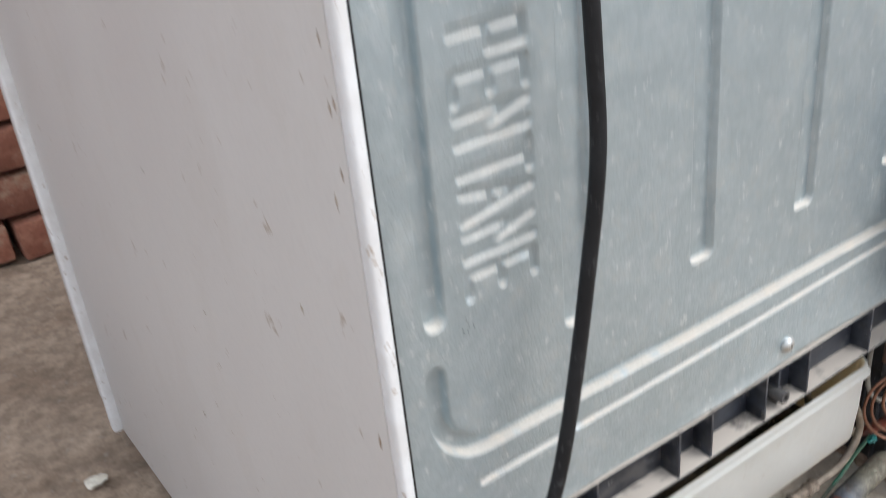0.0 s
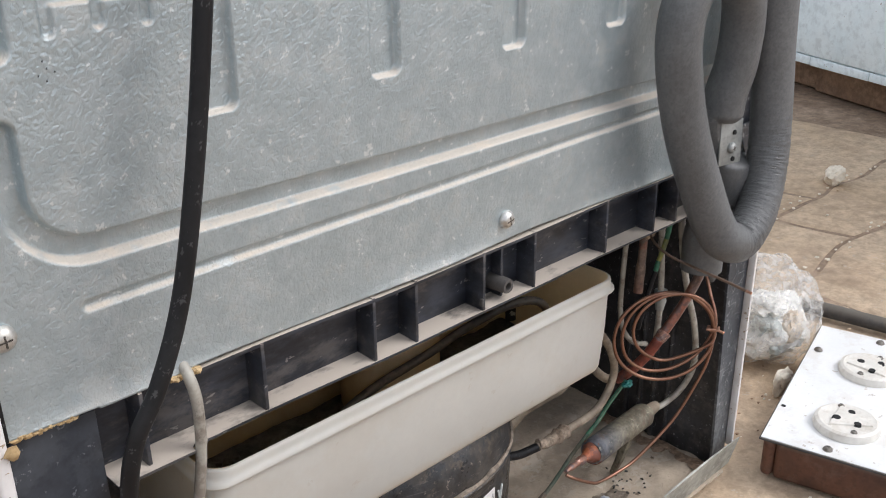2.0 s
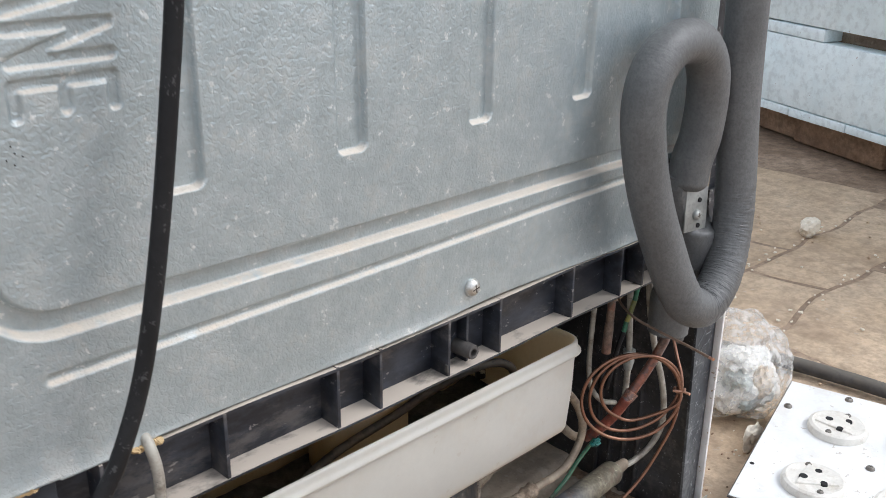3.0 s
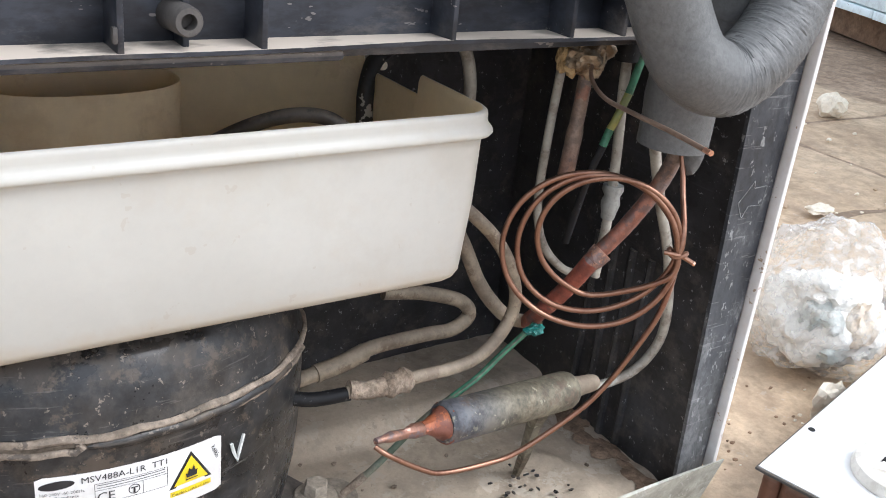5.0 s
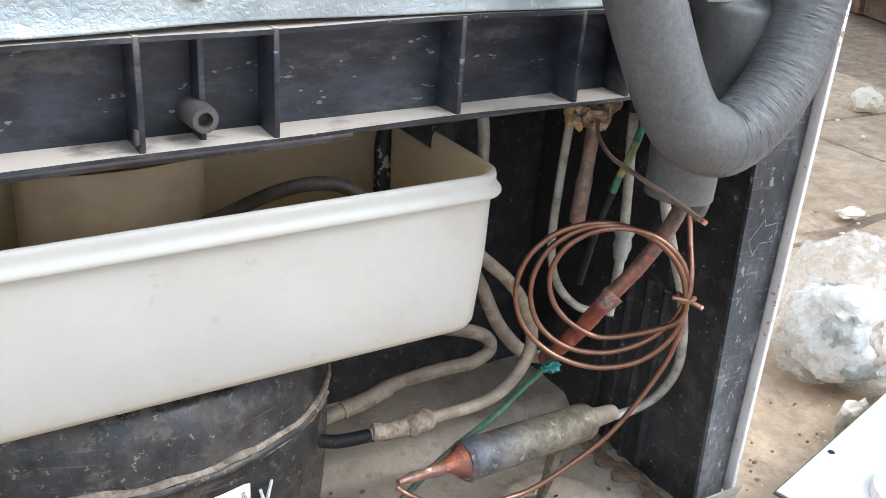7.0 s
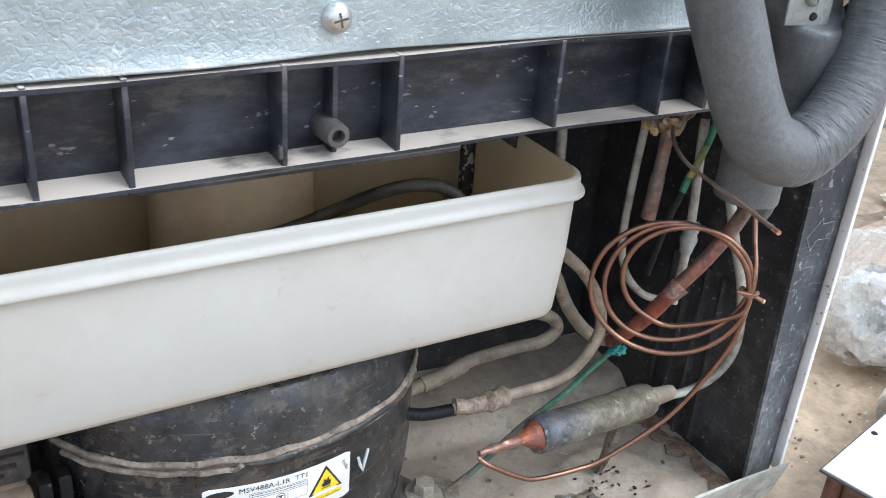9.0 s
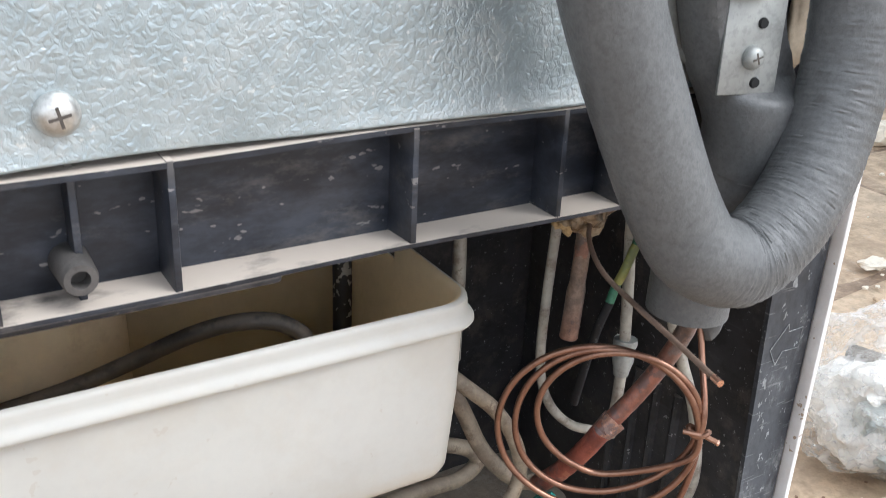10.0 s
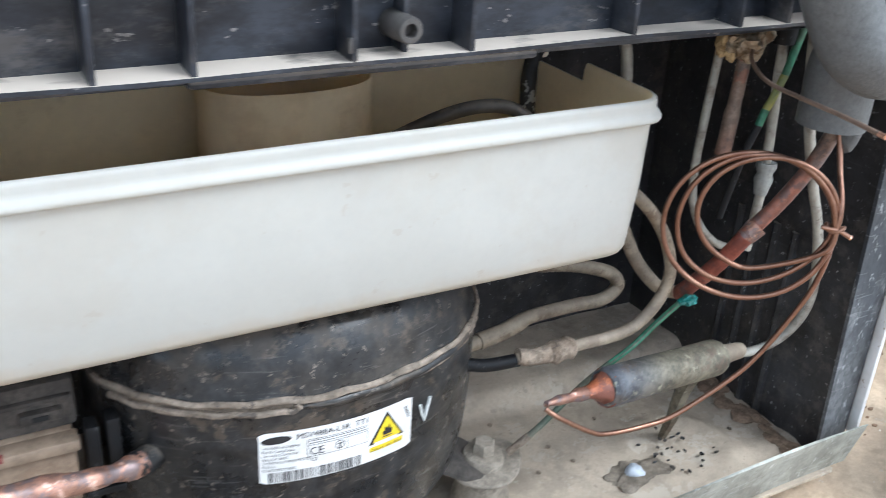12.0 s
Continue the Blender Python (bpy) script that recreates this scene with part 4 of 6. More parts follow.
def well():
    """A round cup with an open top, moulded in the tray."""
    bm = bmesh.new()
    rings = []
    for k, z in ((1.02, 0.191), (1.0, 0.2672), (0.992, 0.2680), (0.965, 0.2676), (0.955, 0.2660), (0.965, 0.194), (0.3, 0.193)):
        ring = []
        for n in range(64):
            a = 2 * math.pi * n / 64
            c, s = math.cos(a), math.sin(a)
            ring.append(bm.verts.new((0.3024 + k * 0.0413 * math.copysign(abs(c) ** 0.85, c), 0.1045 + k * 0.0252 * math.copysign(abs(s) ** 0.85, s), z)))
        rings.append(ring)
    for p, q in zip(rings, rings[1:]):
        for n in range(64):
            bm.faces.new((p[n], p[(n + 1) % 64], q[(n + 1) % 64], q[n]))
    bm.faces.new(rings[-1])
    return bm


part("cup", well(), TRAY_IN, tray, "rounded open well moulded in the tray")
# dark floor whose colour stands in for the shade deep in the cup
part("cup_silt", lathe([(0, 0.2015), (0.6, 0.2010), (0.93, 0.2000), (0.93, 0.1950), (0, 0.1950)], 40, (0.3024, 0.1045, 0), None, 0.0400, 0.0240), SILT_AND_SHADE, tray)


def mud_bed():
    """Dried silt over the tray bottom, heaped towards the rear."""
    bm = bmesh.new()
    nx, ny = 90, 34
    grid = []
    for i in range(nx + 1):
        row = []
        for j in range(ny + 1):
            x, y = TX0 + 0.008 + (TX1 - TX0 - 0.016) * i / nx, TY0 + 0.008 + (TY1 - TY0 - 0.016) * j / ny
            p = Vector((x * 40, y * 40, 3.0))
            z = 0.0020 + 0.004 * j / ny + 0.0022 * noise.noise(p) + 0.0012 * noise.noise(p * 3) + 0.0006 * noise.noise(p * 8)
            row.append(bm.verts.new((x, y, TZ0 + 0.003 + max(0.0006, z))))
        grid.append(row)
    for i in range(nx):
        for j in range(ny):
            bm.faces.new((grid[i][j], grid[i + 1][j], grid[i + 1][j + 1], grid[i][j + 1]))
    return bm


part("mud", mud_bed(), SILT_AND_SHADE, tray, "dark dried silt on the tray bottom")
for k in range(16):
    rn = random.Random(700 + k)
    cx, cy = (rn.uniform(0.110, 0.175), rn.uniform(0.030, 0.115)) if k < 9 else (rn.uniform(0.360, 0.425), rn.uniform(0.050, 0.115))
    part("dirt_clod", lump((cx, cy, 0.197), (rn.uniform(0.006, 0.015), rn.uniform(0.005, 0.012), rn.uniform(0.004, 0.010)), k, 0.6, 3), SILT_AND_SHADE, tray)
pipe("drain_hose", [(0.190, 0.064, 0.204), (0.225, 0.066, 0.2245), (0.257, 0.068, 0.2325), (0.309, 0.0695, 0.2375), (0.335, 0.0665, 0.2450), (0.354, 0.0520, 0.2590), (0.367, 0.0430, 0.2655), (0.3785, 0.0370, 0.2668), (0.387, 0.0335, 0.2635), (0.3925, 0.0310, 0.2560), (0.396, 0.029, 0.235)], 0.0032, DIRTY_HOSE, None, seg=12)
tagged(bpy.data.objects["drain_hose"], "dirty black rubber hose bent inside the tray", "hose")
pipe("drain_tube", [(0.444, 0.112, 0.200), (0.445, 0.114, 0.235), (0.4465, 0.117, 0.251), (0.4530, 0.122, 0.2645), (0.4660, 0.130, 0.2695), (0.482, 0.140, 0.2700)], 0.0046, MARKED_TUBE)
tagged(bpy.data.objects["drain_tube"], "black drain tube hooked over the back of the tray", "tube")

part("clip_screw", lump((0.4595, 0.1240, 0.2622), (0.0026, 0.0026, 0.0026), 3, 0.25, 2), STONE, bpy.data.objects["drain_tube"], "pale clip screw")

# ---- compressor ----
CX, CY, CA, CB = 0.299, 0.100, 0.102, 0.077
comp = thing("compressor", (CX, CY, BASE_Z), "dusty black compressor with a white label under the tray", "compressor")
part("lower_shell", lathe([(0, 0.030), (0.72, 0.031), (0.86, 0.038), (0.95, 0.055), (0.985, 0.075), (1.0, 0.095), (1.0, 0.112), (1.006, 0.114), (1.006, 0.1475)], 72, (CX, CY, 0), None, CA, CB), COMP, comp)
part("upper_shell", lathe([(1.006, 0.147), (0.985, 0.152), (0.965, 0.162), (0.91, 0.174), (0.78, 0.182), (0.5, 0.186), (0, 0.187)], 72, (CX, CY, 0), None, CA, CB), COMP, comp)


def seam_line(z, grow, wob):
    return [Vector((CX + (CA + grow) * math.cos(a), CY + (CB + grow) * math.sin(a), z + wob * math.sin(9 * a) + wob * math.sin(23 * a))) for a in (2 * math.pi * k / 96 for k in range(96))]


part("weld_seam", tube(seam_line(0.1464, 0.0010, 0.0004), 0.0017, 10, True, wob=0.22), SEAM, comp, "dirt-caked weld bead")


def on_shell(u, z, off=0.0):
    """A point u metres along the shell's front from x = 0.297, at height z."""
    a = -math.pi / 2 + math.asin((0.297 - CX) / CA)
    step, left = 0.0008, abs(u)
    while left > 0:
        s = min(step, left)
        a += math.copysign(s / math.hypot(CA * math.sin(a), CB * math.cos(a)), u)
        left -= s
    nx, ny = math.cos(a) / CA, math.sin(a) / CB
    k = math.hypot(nx, ny)
    return Vector((CX + CA * 1.006 * math.cos(a) + off * nx / k, CY + CB * 1.006 * math.sin(a) + off * ny / k, z))


# lower bead of the seam: caked to a welded tongue, bare and glossy beyond it
low_seam = [on_shell(-0.108 + 0.003 * k, 0.1412 + 0.0004 * math.sin(k), 0.0002) for k in range(28)]
low_seam += [on_shell(-0.0225, 0.1412, 0.001), on_shell(-0.0200, 0.1432, 0.0012), on_shell(-0.0215, 0.1452, 0.001)]
part("weld_seam", tube(low_seam, 0.0016, 10, wob=0.22), SEAM, comp, "dirt-caked lower weld bead ending in a tongue")
part("weld_seam", tube([on_shell(0.030 + 0.003 * k, 0.1412 + 0.0003 * math.sin(1.7 * k), 0.0002) for k in range(26)], lambda t: 0.0016 * min(1, 4 * t), 10, wob=0.25), SEAM, comp)
part("dirt_band", tube(seam_line(0.1437, -0.0012, 0.0003), 0.0024, 10, True, wob=0.12), SEAM_DIRT, comp, "packed dirt between the weld beads")
part("seam_band", tube([on_shell(-0.020 + 0.003 * k, 0.1424 + 0.0003 * math.sin(0.8 * k), -0.0004) for k in range(36)], lambda t: 0.0026 * min(1, 0.4 + 6 * t), 12, wob=0.04), COMP, comp, "glossy black lower seam band")


LU, LTOP, LH = 0.0385, 0.1300, 0.0285  # the label's half width, top and height


def label_patch(name, u0, v0, u1, v1, material, off, parent, cut=0.0):
    bm = bmesh.new()
    n = max(1, int(abs(u1 - u0) / 0.003))
    rows = []
    for k in range(n + 1):
        u = u0 + (u1 - u0) * k / n
        c = cut if k in (0, n) else 0.0
        rows.append((bm.verts.new(on_shell(u, LTOP - v0 - c, off)), bm.verts.new(on_shell(u, LTOP - v1 + c, off))))
    for a, b in zip(rows, rows[1:]):
        bm.faces.new((a[0], b[0], b[1], a[1]))
    return part(name, bm, material, parent, smooth=False)


def label_text(text, u, v, size, parent, turn=0.0, off=0.00045):
    verts, faces = lettering(text, size)
    c, s = math.cos(radians(turn)), math.sin(radians(turn))
    me = bpy.data.meshes.new("text")
    me.from_pydata([on_shell(u + c * x - s * y, LTOP - v + s * x + c * y, off) for x, y in verts], [], faces)
    me.materials.append(INK)
    ob = new("text", me)
    ob.parent = parent
    return ob


sticker = label_patch("label", -LU, 0, LU, LH, STICKER, 0.00015, comp, 0.0012)
tagged(sticker, "white printed rating label with a yellow fire warning")
OFF = 0.00035
# maker's mark as a plain oval
bm = bmesh.new()
bm.faces.new([bm.verts.new(on_shell(-0.0305 + 0.0068 * math.cos(a), LTOP - 0.0042 + 0.0021 * math.sin(a) + 0.08 * 0.0068 * math.cos(a), OFF)) for a in (2 * math.pi * k / 28 for k in range(28))])
part("maker_mark", bm, INK, sticker, smooth=False)
label_text("MSV488A-L1R  TT1", -0.0215, 0.0048, 0.0043, sticker)
for row, line in enumerate(("160-240V~60-200Hz", "RoHS Compliance", "Use with Controller", "ISB-LC4_3050", "THERMALLY PROTECTED")):
    label_text(line, -0.0372, 0.0088 + 0.0021 * row, 0.0020, sticker)
label_text("R-600a", -0.0372, 0.0193, 0.0020, sticker)
label_text("0166CABD717032", -0.0372, 0.0213, 0.0020, sticker)
# ruled box with approval marks
for u0, v0, u1, v1 in ((-0.0165, 0.0062, 0.0130, 0.0064), (-0.0165, 0.0158, 0.0130, 0.0160), (-0.0165, 0.0062, -0.0163, 0.016), (0.0128, 0.0062, 0.0130, 0.016), (0.0025, 0.0095, 0.0027, 0.016), (-0.0165, 0.0095, 0.0130, 0.0097)):
    label_patch("rule", u0, v0, u1, v1, INK, OFF, sticker)
for v in (0.0070, 0.0083):
    label_patch("fine_print", -0.0155, v, 0.0120, v + 0.0003, INK, OFF, sticker)
label_text("CE", -0.0158, 0.0150, 0.0060, sticker)
label_text("CS", -0.0150, 0.0186, 0.0026, sticker)


def ring_mark(u, v, r, width):
    bm = bmesh.new()
    n = 24
    a = [bm.verts.new(on_shell(u + r * math.cos(2 * math.pi * k / n), LTOP - v + r * math.sin(2 * math.pi * k / n), OFF)) for k in range(n)]
    b = [bm.verts.new(on_shell(u + (r - width) * math.cos(2 * math.pi * k / n), LTOP - v + (r - width) * math.sin(2 * math.pi * k / n), OFF)) for k in range(n)]
    for k in range(n):
        bm.faces.new((a[k], a[(k + 1) % n], b[(k + 1) % n], b[k]))
    part("approval_mark", bm, INK, sticker, smooth=False)


ring_mark(-0.0010, 0.0126, 0.0024, 0.0004)
label_patch("approval_mark", -0.0024, 0.0116, 0.0004, 0.0122, INK, OFF, sticker)
label_patch("approval_mark", -0.0014, 0.0122, -0.0006, 0.0145, INK, OFF, sticker)
u, rn = -0.0345, random.Random(7)
while u < 0.010:
    w = rn.choice((0.0003, 0.0003, 0.0006, 0.0009))
    label_patch("barcode_bar", u, 0.0222, u + w, 0.0280, INK, OFF, sticker)
    u += w + rn.choice((0.0004, 0.0005, 0.0008))


def triangle(name, cu, cv, half, height, material, off):
    bm = bmesh.new()
    bm.faces.new([bm.verts.new(on_shell(cu + a, LTOP - cv + b, off)) for a, b in ((-half, -height / 2), (half, -height / 2), (0, height / 2))])
    return part(name, bm, material, sticker, smooth=False)


triangle("warning_triangle", 0.0235, 0.0108, 0.0100, 0.0168, INK, OFF)
triangle("warning_triangle", 0.0235, 0.0113, 0.0080, 0.0134, YELLOW, OFF + 0.0003)
bm = bmesh.new()
FLAME = ((-0.0022, -0.0016), (-0.0028, 0.0006), (-0.0016, 0.0004), (-0.0012, 0.0030), (0.0002, 0.0016), (0.0010, 0.0042), (0.0018, 0.0010), (0.0028, 0.0014), (0.0023, -0.0016))
bm.faces.new([bm.verts.new(on_shell(0.0235 + a, LTOP - 0.0135 + b, OFF + 0.0006)) for a, b in FLAME])
part("flame_mark", bm, INK, sticker, smooth=False)
label_patch("flame_mark", 0.0208, 0.0158, 0.0262, 0.0163, INK, OFF + 0.0006, sticker)
label_patch("warning_strip", 0.0140, 0.0205, 0.0330, 0.0232, YELLOW, OFF, sticker)
label_text("Caution : risk of fire", 0.0144, 0.0226, 0.0021, sticker, 0.0, 0.0008)
label_text("R600a", 0.0330, 0.0045, 0.0030, sticker, -68)
# chalk tick beside the label
part("chalk_tick", tube([on_shell(0.0440, 0.1220, 0.0004), on_shell(0.0452, 0.1165, 0.0005), on_shell(0.0472, 0.1115, 0.0006), on_shell(0.0488, 0.1170, 0.0005), on_shell(0.0512, 0.1235, 0.0004)], 0.0008, 6, wob=0.3), CHALK, comp, "chalked tick")

# feet plate, bolt and grommet
def foot_plate(x, y, ang):
    """A triangular foot that narrows to a rounded eye round the bolt."""
    bm = bmesh.new()
    out = [(0.050, -0.016), (0.050, 0.030)] + [(0.015 * math.cos(a), 0.015 * math.sin(a)) for a in (radians(100 + 20 * k) for k in range(9))]
    lo = [bm.verts.new((px, py, 0.036 + 0.9 * max(0.0, px - 0.018))) for px, py in out]
    hi = [bm.verts.new((px, py, 0.039 + 0.9 * max(0.0, px - 0.018))) for px, py in out]
    bm.faces.new(lo[::-1]), bm.faces.new(hi)
    for k in range(len(out)):
        j = (k + 1) % len(out)
        bm.faces.new((lo[k], lo[j], hi[j], hi[k]))
    bmesh.ops.transform(bm, matrix=Matrix.Translation((x, y, 0)) @ pose(0, 0, 0, 0, 0, ang), verts=bm.verts)
    return bm


BX, BY = 0.4015, 0.0615
part("mounting_foot", foot_plate(BX, BY, 150), DIRTY_RELAY, comp, "grimy steel mounting foot")
part("mounting_foot", foot_plate(0.185, 0.060, 35), DIRTY_RELAY, comp)
part("grommet", lathe([(0, BASE_Z), (0.0165, BASE_Z), (0.0172, 0.020), (0.0155, 0.027), (0.0155, 0.0400), (0, 0.0405)], 32, (BX, BY, 0)), DUSTY_METAL, comp, "dusty rubber grommet")


def eared_washer():
    """A thin round washer drawn out into an ear on one side."""
    bm = bmesh.new()
    rings = []
    for k, z in ((0.0, 0.0402), (1.0, 0.0402), (1.02, 0.0412), (1.0, 0.0424), (0.6, 0.0436), (0.0, 0.0438)):
        if k == 0:
            rings.append([bm.verts.new((BX, BY, z))])
            continue
        ring = []
        for n in range(40):
            a = 2 * math.pi * n / 40
            r = 0.0212 * (1 + 0.26 * max(0.0, math.cos(a - 0.35)) ** 5)
            ring.append(bm.verts.new((BX + k * r * math.cos(a), BY + k * r * math.sin(a), z)))
        rings.append(ring)
    for p, q in zip(rings, rings[1:]):
        for n in range(40):
            m = (n + 1) % 40
            bm.faces.new((p[0], q[n], q[m]) if len(p) == 1 else (p[n], p[m], q[0]) if len(q) == 1 else (p[n], p[m], q[m], q[n]))
    return bm


part("eared_washer", eared_washer(), DUSTY_METAL, comp, "bent steel washer under the bolt")
bolt = part("bolt", lathe([(0, 0.0432), (0.0122, 0.0432), (0.0124, 0.0480), (0.0112, 0.0498), (0.0076, 0.0506), (0, 0.0506)], 32, (BX, BY, 0)), DUSTY_METAL, comp, "flanged hexagon bolt coated in dust")
part("bolt_head", lathe([(0, 0.0500), (0.0068, 0.0500), (0.0068, 0.0562), (0.0058, 0.0577), (0, 0.0579)], 6, (BX, BY, 0)), DUSTY_METAL, bolt)

# connections of the compressor
part("process_stub", tube(smooth_line([(0.212, 0.0505, 0.1145), (0.206, 0.0465, 0.116), (0.190, 0.041, 0.1195), (0.165, 0.036, 0.1245), (0.130, 0.032, 0.131)], 8), lambda t: 0.0052 + 0.0009 * math.sin(11 * t) + 0.0004 * math.sin(29 * t), 18, wob=0.06), STUB_COPPER, comp, "crimped copper process tube")
part("stub_collar", tube(smooth_line([(0.224, 0.062, 0.1135), (0.2195, 0.0565, 0.1133), (0.2135, 0.0515, 0.1140), (0.2075, 0.0475, 0.1155)], 5), lambda t: 0.0074 - 0.0014 * t, 16, wob=0.06), COMP, comp, "blackened stub socket")
part("discharge_stub", tube(smooth_line([(0.378, 0.062, 0.117), (0.392, 0.054, 0.116), (0.410, 0.048, 0.1185)], 8), 0.0037, 14), RUBBER, comp, "black-painted discharge stub")
term = part("terminal_box", merge(box((0.118, 0.068, 0.060), (0.1875, 0.12, 0.128), 0.003), box((0.150, 0.064, 0.070), (0.187, 0.07, 0.124), 0.0015), box((0.112, 0.060, 0.1215), (0.1885, 0.070, 0.1275), 0.001)), HOUSING, comp, "dirty cream plastic terminal housing")
part("relay", merge(box((0.112, 0.070, 0.1285), (0.190, 0.13, 0.154), 0.003), box((0.166, 0.066, 0.136), (0.184, 0.072, 0.1415), 0.001), box((0.150, 0.0675, 0.1445), (0.188, 0.072, 0.147), 0.001)), DIRTY_RELAY, term, "dust-covered relay block")
part("lead_wire", tube(smooth_line([(0.140, 0.060, 0.1300), (0.152, 0.0605, 0.1285), (0.1585, 0.0630, 0.1235)], 6), 0.0022, 10), RED_LEAD, term, "dark red lead wire")
part("housing_recess", box((0.128, 0.0625, 0.088), (0.149, 0.0690, 0.117), 0.0012), TAN_SCRAP, term, "paler recessed cover of the housing")
part("relay_slot", box((0.171, 0.0655, 0.1375), (0.178, 0.068, 0.140), 0.0003), DARK, term)
part("terminal_clip", merge(box((0.191, 0.060, 0.098), (0.197, 0.070, 0.132), 0.001), box((0.200, 0.060, 0.104), (0.206, 0.070, 0.134), 0.001), box((0.188, 0.058, 0.095), (0.206, 0.062, 0.099), 0.001)), RUBBER, term)

# ---- pipes, drier, coil ----
def run(name, pts, r, material, label, seg=12, per=8, category="pipe", wob=0.0):
    return tagged(pipe(name, pts, r, material, None, "", seg, per, wob), label, category)


disch = thing("discharge_pipe", (0.45, 0.05, 0.12), "dusty beige steel pipe with a coupling at the compressor", "pipe")
part("tube", tube(smooth_line([(0.455, 0.075, 0.222), (0.473, 0.052, 0.206), (0.490, 0.048, 0.189), (0.501, 0.046, 0.170), (0.505, 0.045, 0.151), (0.497, 0.045, 0.133), (0.479, 0.045, 0.1215), (0.446, 0.045, 0.1205), (0.408, 0.048, 0.1190)], 10), 0.0035, 14), STEEL_PIPE, disch)
part("coupling", tube([Vector((0.428, 0.0455, 0.1195)), Vector((0.431, 0.0455, 0.1195)), Vector((0.434, 0.0455, 0.1197)), Vector((0.437, 0.0455, 0.1200)), Vector((0.440, 0.0455, 0.1203)), Vector((0.443, 0.0455, 0.1205))], lambda t: 0.0052 + 0.0018 * math.sin(math.pi * 3 * t) ** 2, 18, wob=0.05), GRIME, disch, "caked coupling nut")
part("sleeve", tube(smooth_line([(0.409, 0.048, 0.121), (0.418, 0.0465, 0.1192), (0.429, 0.0455, 0.1195)], 6), lambda t: 0.0044 + 0.0006 * t, 14, wob=0.09), GRIME, disch)

run("condenser_pipe", [(0.478, 0.085, 0.200), (0.489, 0.075, 0.176), (0.497, 0.066, 0.154), (0.511, 0.060, 0.1365), (0.524, 0.057, 0.131), (0.532, 0.053, 0.134)], 0.0040, STEEL_PIPE, "beige pipe curving from behind the tray to the copper joint")
low = thing("return_pipe", (0.46, 0.10, 0.10), "thick beige pipe with a bend, lying behind the compressor", "pipe")
part("tube", tube(smooth_line([(0.385, 0.105, 0.090), (0.418, 0.105, 0.0945), (0.438, 0.106, 0.097), (0.457, 0.108, 0.1015), (0.494, 0.110, 0.101), (0.514, 0.110, 0.1005), (0.5255, 0.110, 0.108), (0.519, 0.112, 0.118), (0.495, 0.118, 0.125), (0.470, 0.122, 0.128)], 10), 0.0044, 14), STEEL_PIPE, low)
part("sleeve", tube(smooth_line([(0.420, 0.105, 0.0948), (0.438, 0.106, 0.097), (0.452, 0.1075, 0.1003)], 6), 0.0053, 14), STEEL_PIPE, low)
run("vent_tube", [(0.487, 0.110, 0.300), (0.492, 0.100, 0.279), (0.497, 0.098, 0.263), (0.4975, 0.096, 0.240), (0.496, 0.094, 0.19)], 0.0034, PALE_PIPE, "pale thin tube hanging behind the tray")

suction = thing("suction_pipe", (0.54, 0.02, 0.18), "heat-stained red copper pipe with a swaged joint", "pipe")
part("tube", tube(smooth_line([(0.5530, -0.004, 0.262), (0.5550, 0.000, 0.247), (0.5530, 0.006, 0.227), (0.5425, 0.012, 0.205), (0.5270, 0.017, 0.1858)], 10), 0.0041, 16, wob=0.02), OLD_COPPER, suction)
part("joint", tube([Vector((0.5325, 0.0155, 0.1905)), Vector((0.5305, 0.016, 0.1882)), Vector((0.5290, 0.017, 0.1858)), Vector((0.5272, 0.018, 0.1835))], lambda t: 0.0058 - 0.0010 * t, 18, wob=0.07), STUB_COPPER, suction, "swaged brazed joint")
part("tube", tube(smooth_line([(0.5275, 0.0172, 0.1850), (0.5225, 0.025, 0.168), (0.5200, 0.035, 0.153), (0.521, 0.046, 0.140), (0.524, 0.054, 0.132)], 8), 0.0046, 16, wob=0.03), RED_COPPER, suction)

stub = thing("copper_stub", (0.52, 0.04, 0.22), "open copper pipe stub hanging down, wrapped in foil at the top", "pipe")
part("tube", tube(smooth_line([(0.5210, 0.036, 0.300), (0.5210, 0.036, 0.282), (0.5200, 0.036, 0.256), (0.5180, 0.036, 0.226)], 8), lambda t: 0.0035 + 0.0006 * (t > 0.72), 16, wob=0.02), OLD_COPPER, stub)


def foil_wrap():
    bm = bmesh.new()
    bmesh.ops.create_icosphere(bm, subdivisions=5, radius=1)
    for v in bm.verts:
        k = 1 + 0.40 * noise.noise(v.co * 1.8) + 0.22 * (0.4 - abs(noise.noise(v.co * 4))) + 0.05 * noise.noise(v.co * 11)
        v.co = Vector((v.co.x * 0.0105 * k, v.co.y * 0.009 * k, v.co.z * 0.0085 * k + (0.004 if v.co.x > 0.2 else 0)))
    bmesh.ops.translate(bm, vec=(0.5195, 0.034, 0.2865), verts=bm.verts)
    return bm


part("foil_tape", foil_wrap(), FOIL, stub, "crumpled foil tape")
part("foam_plug", lump((0.5125, 0.040, 0.2845), (0.0055, 0.006, 0.0085), 12, 0.45, 4), TAN_FOAM, stub, "tan foam squeezed out beside the foil")

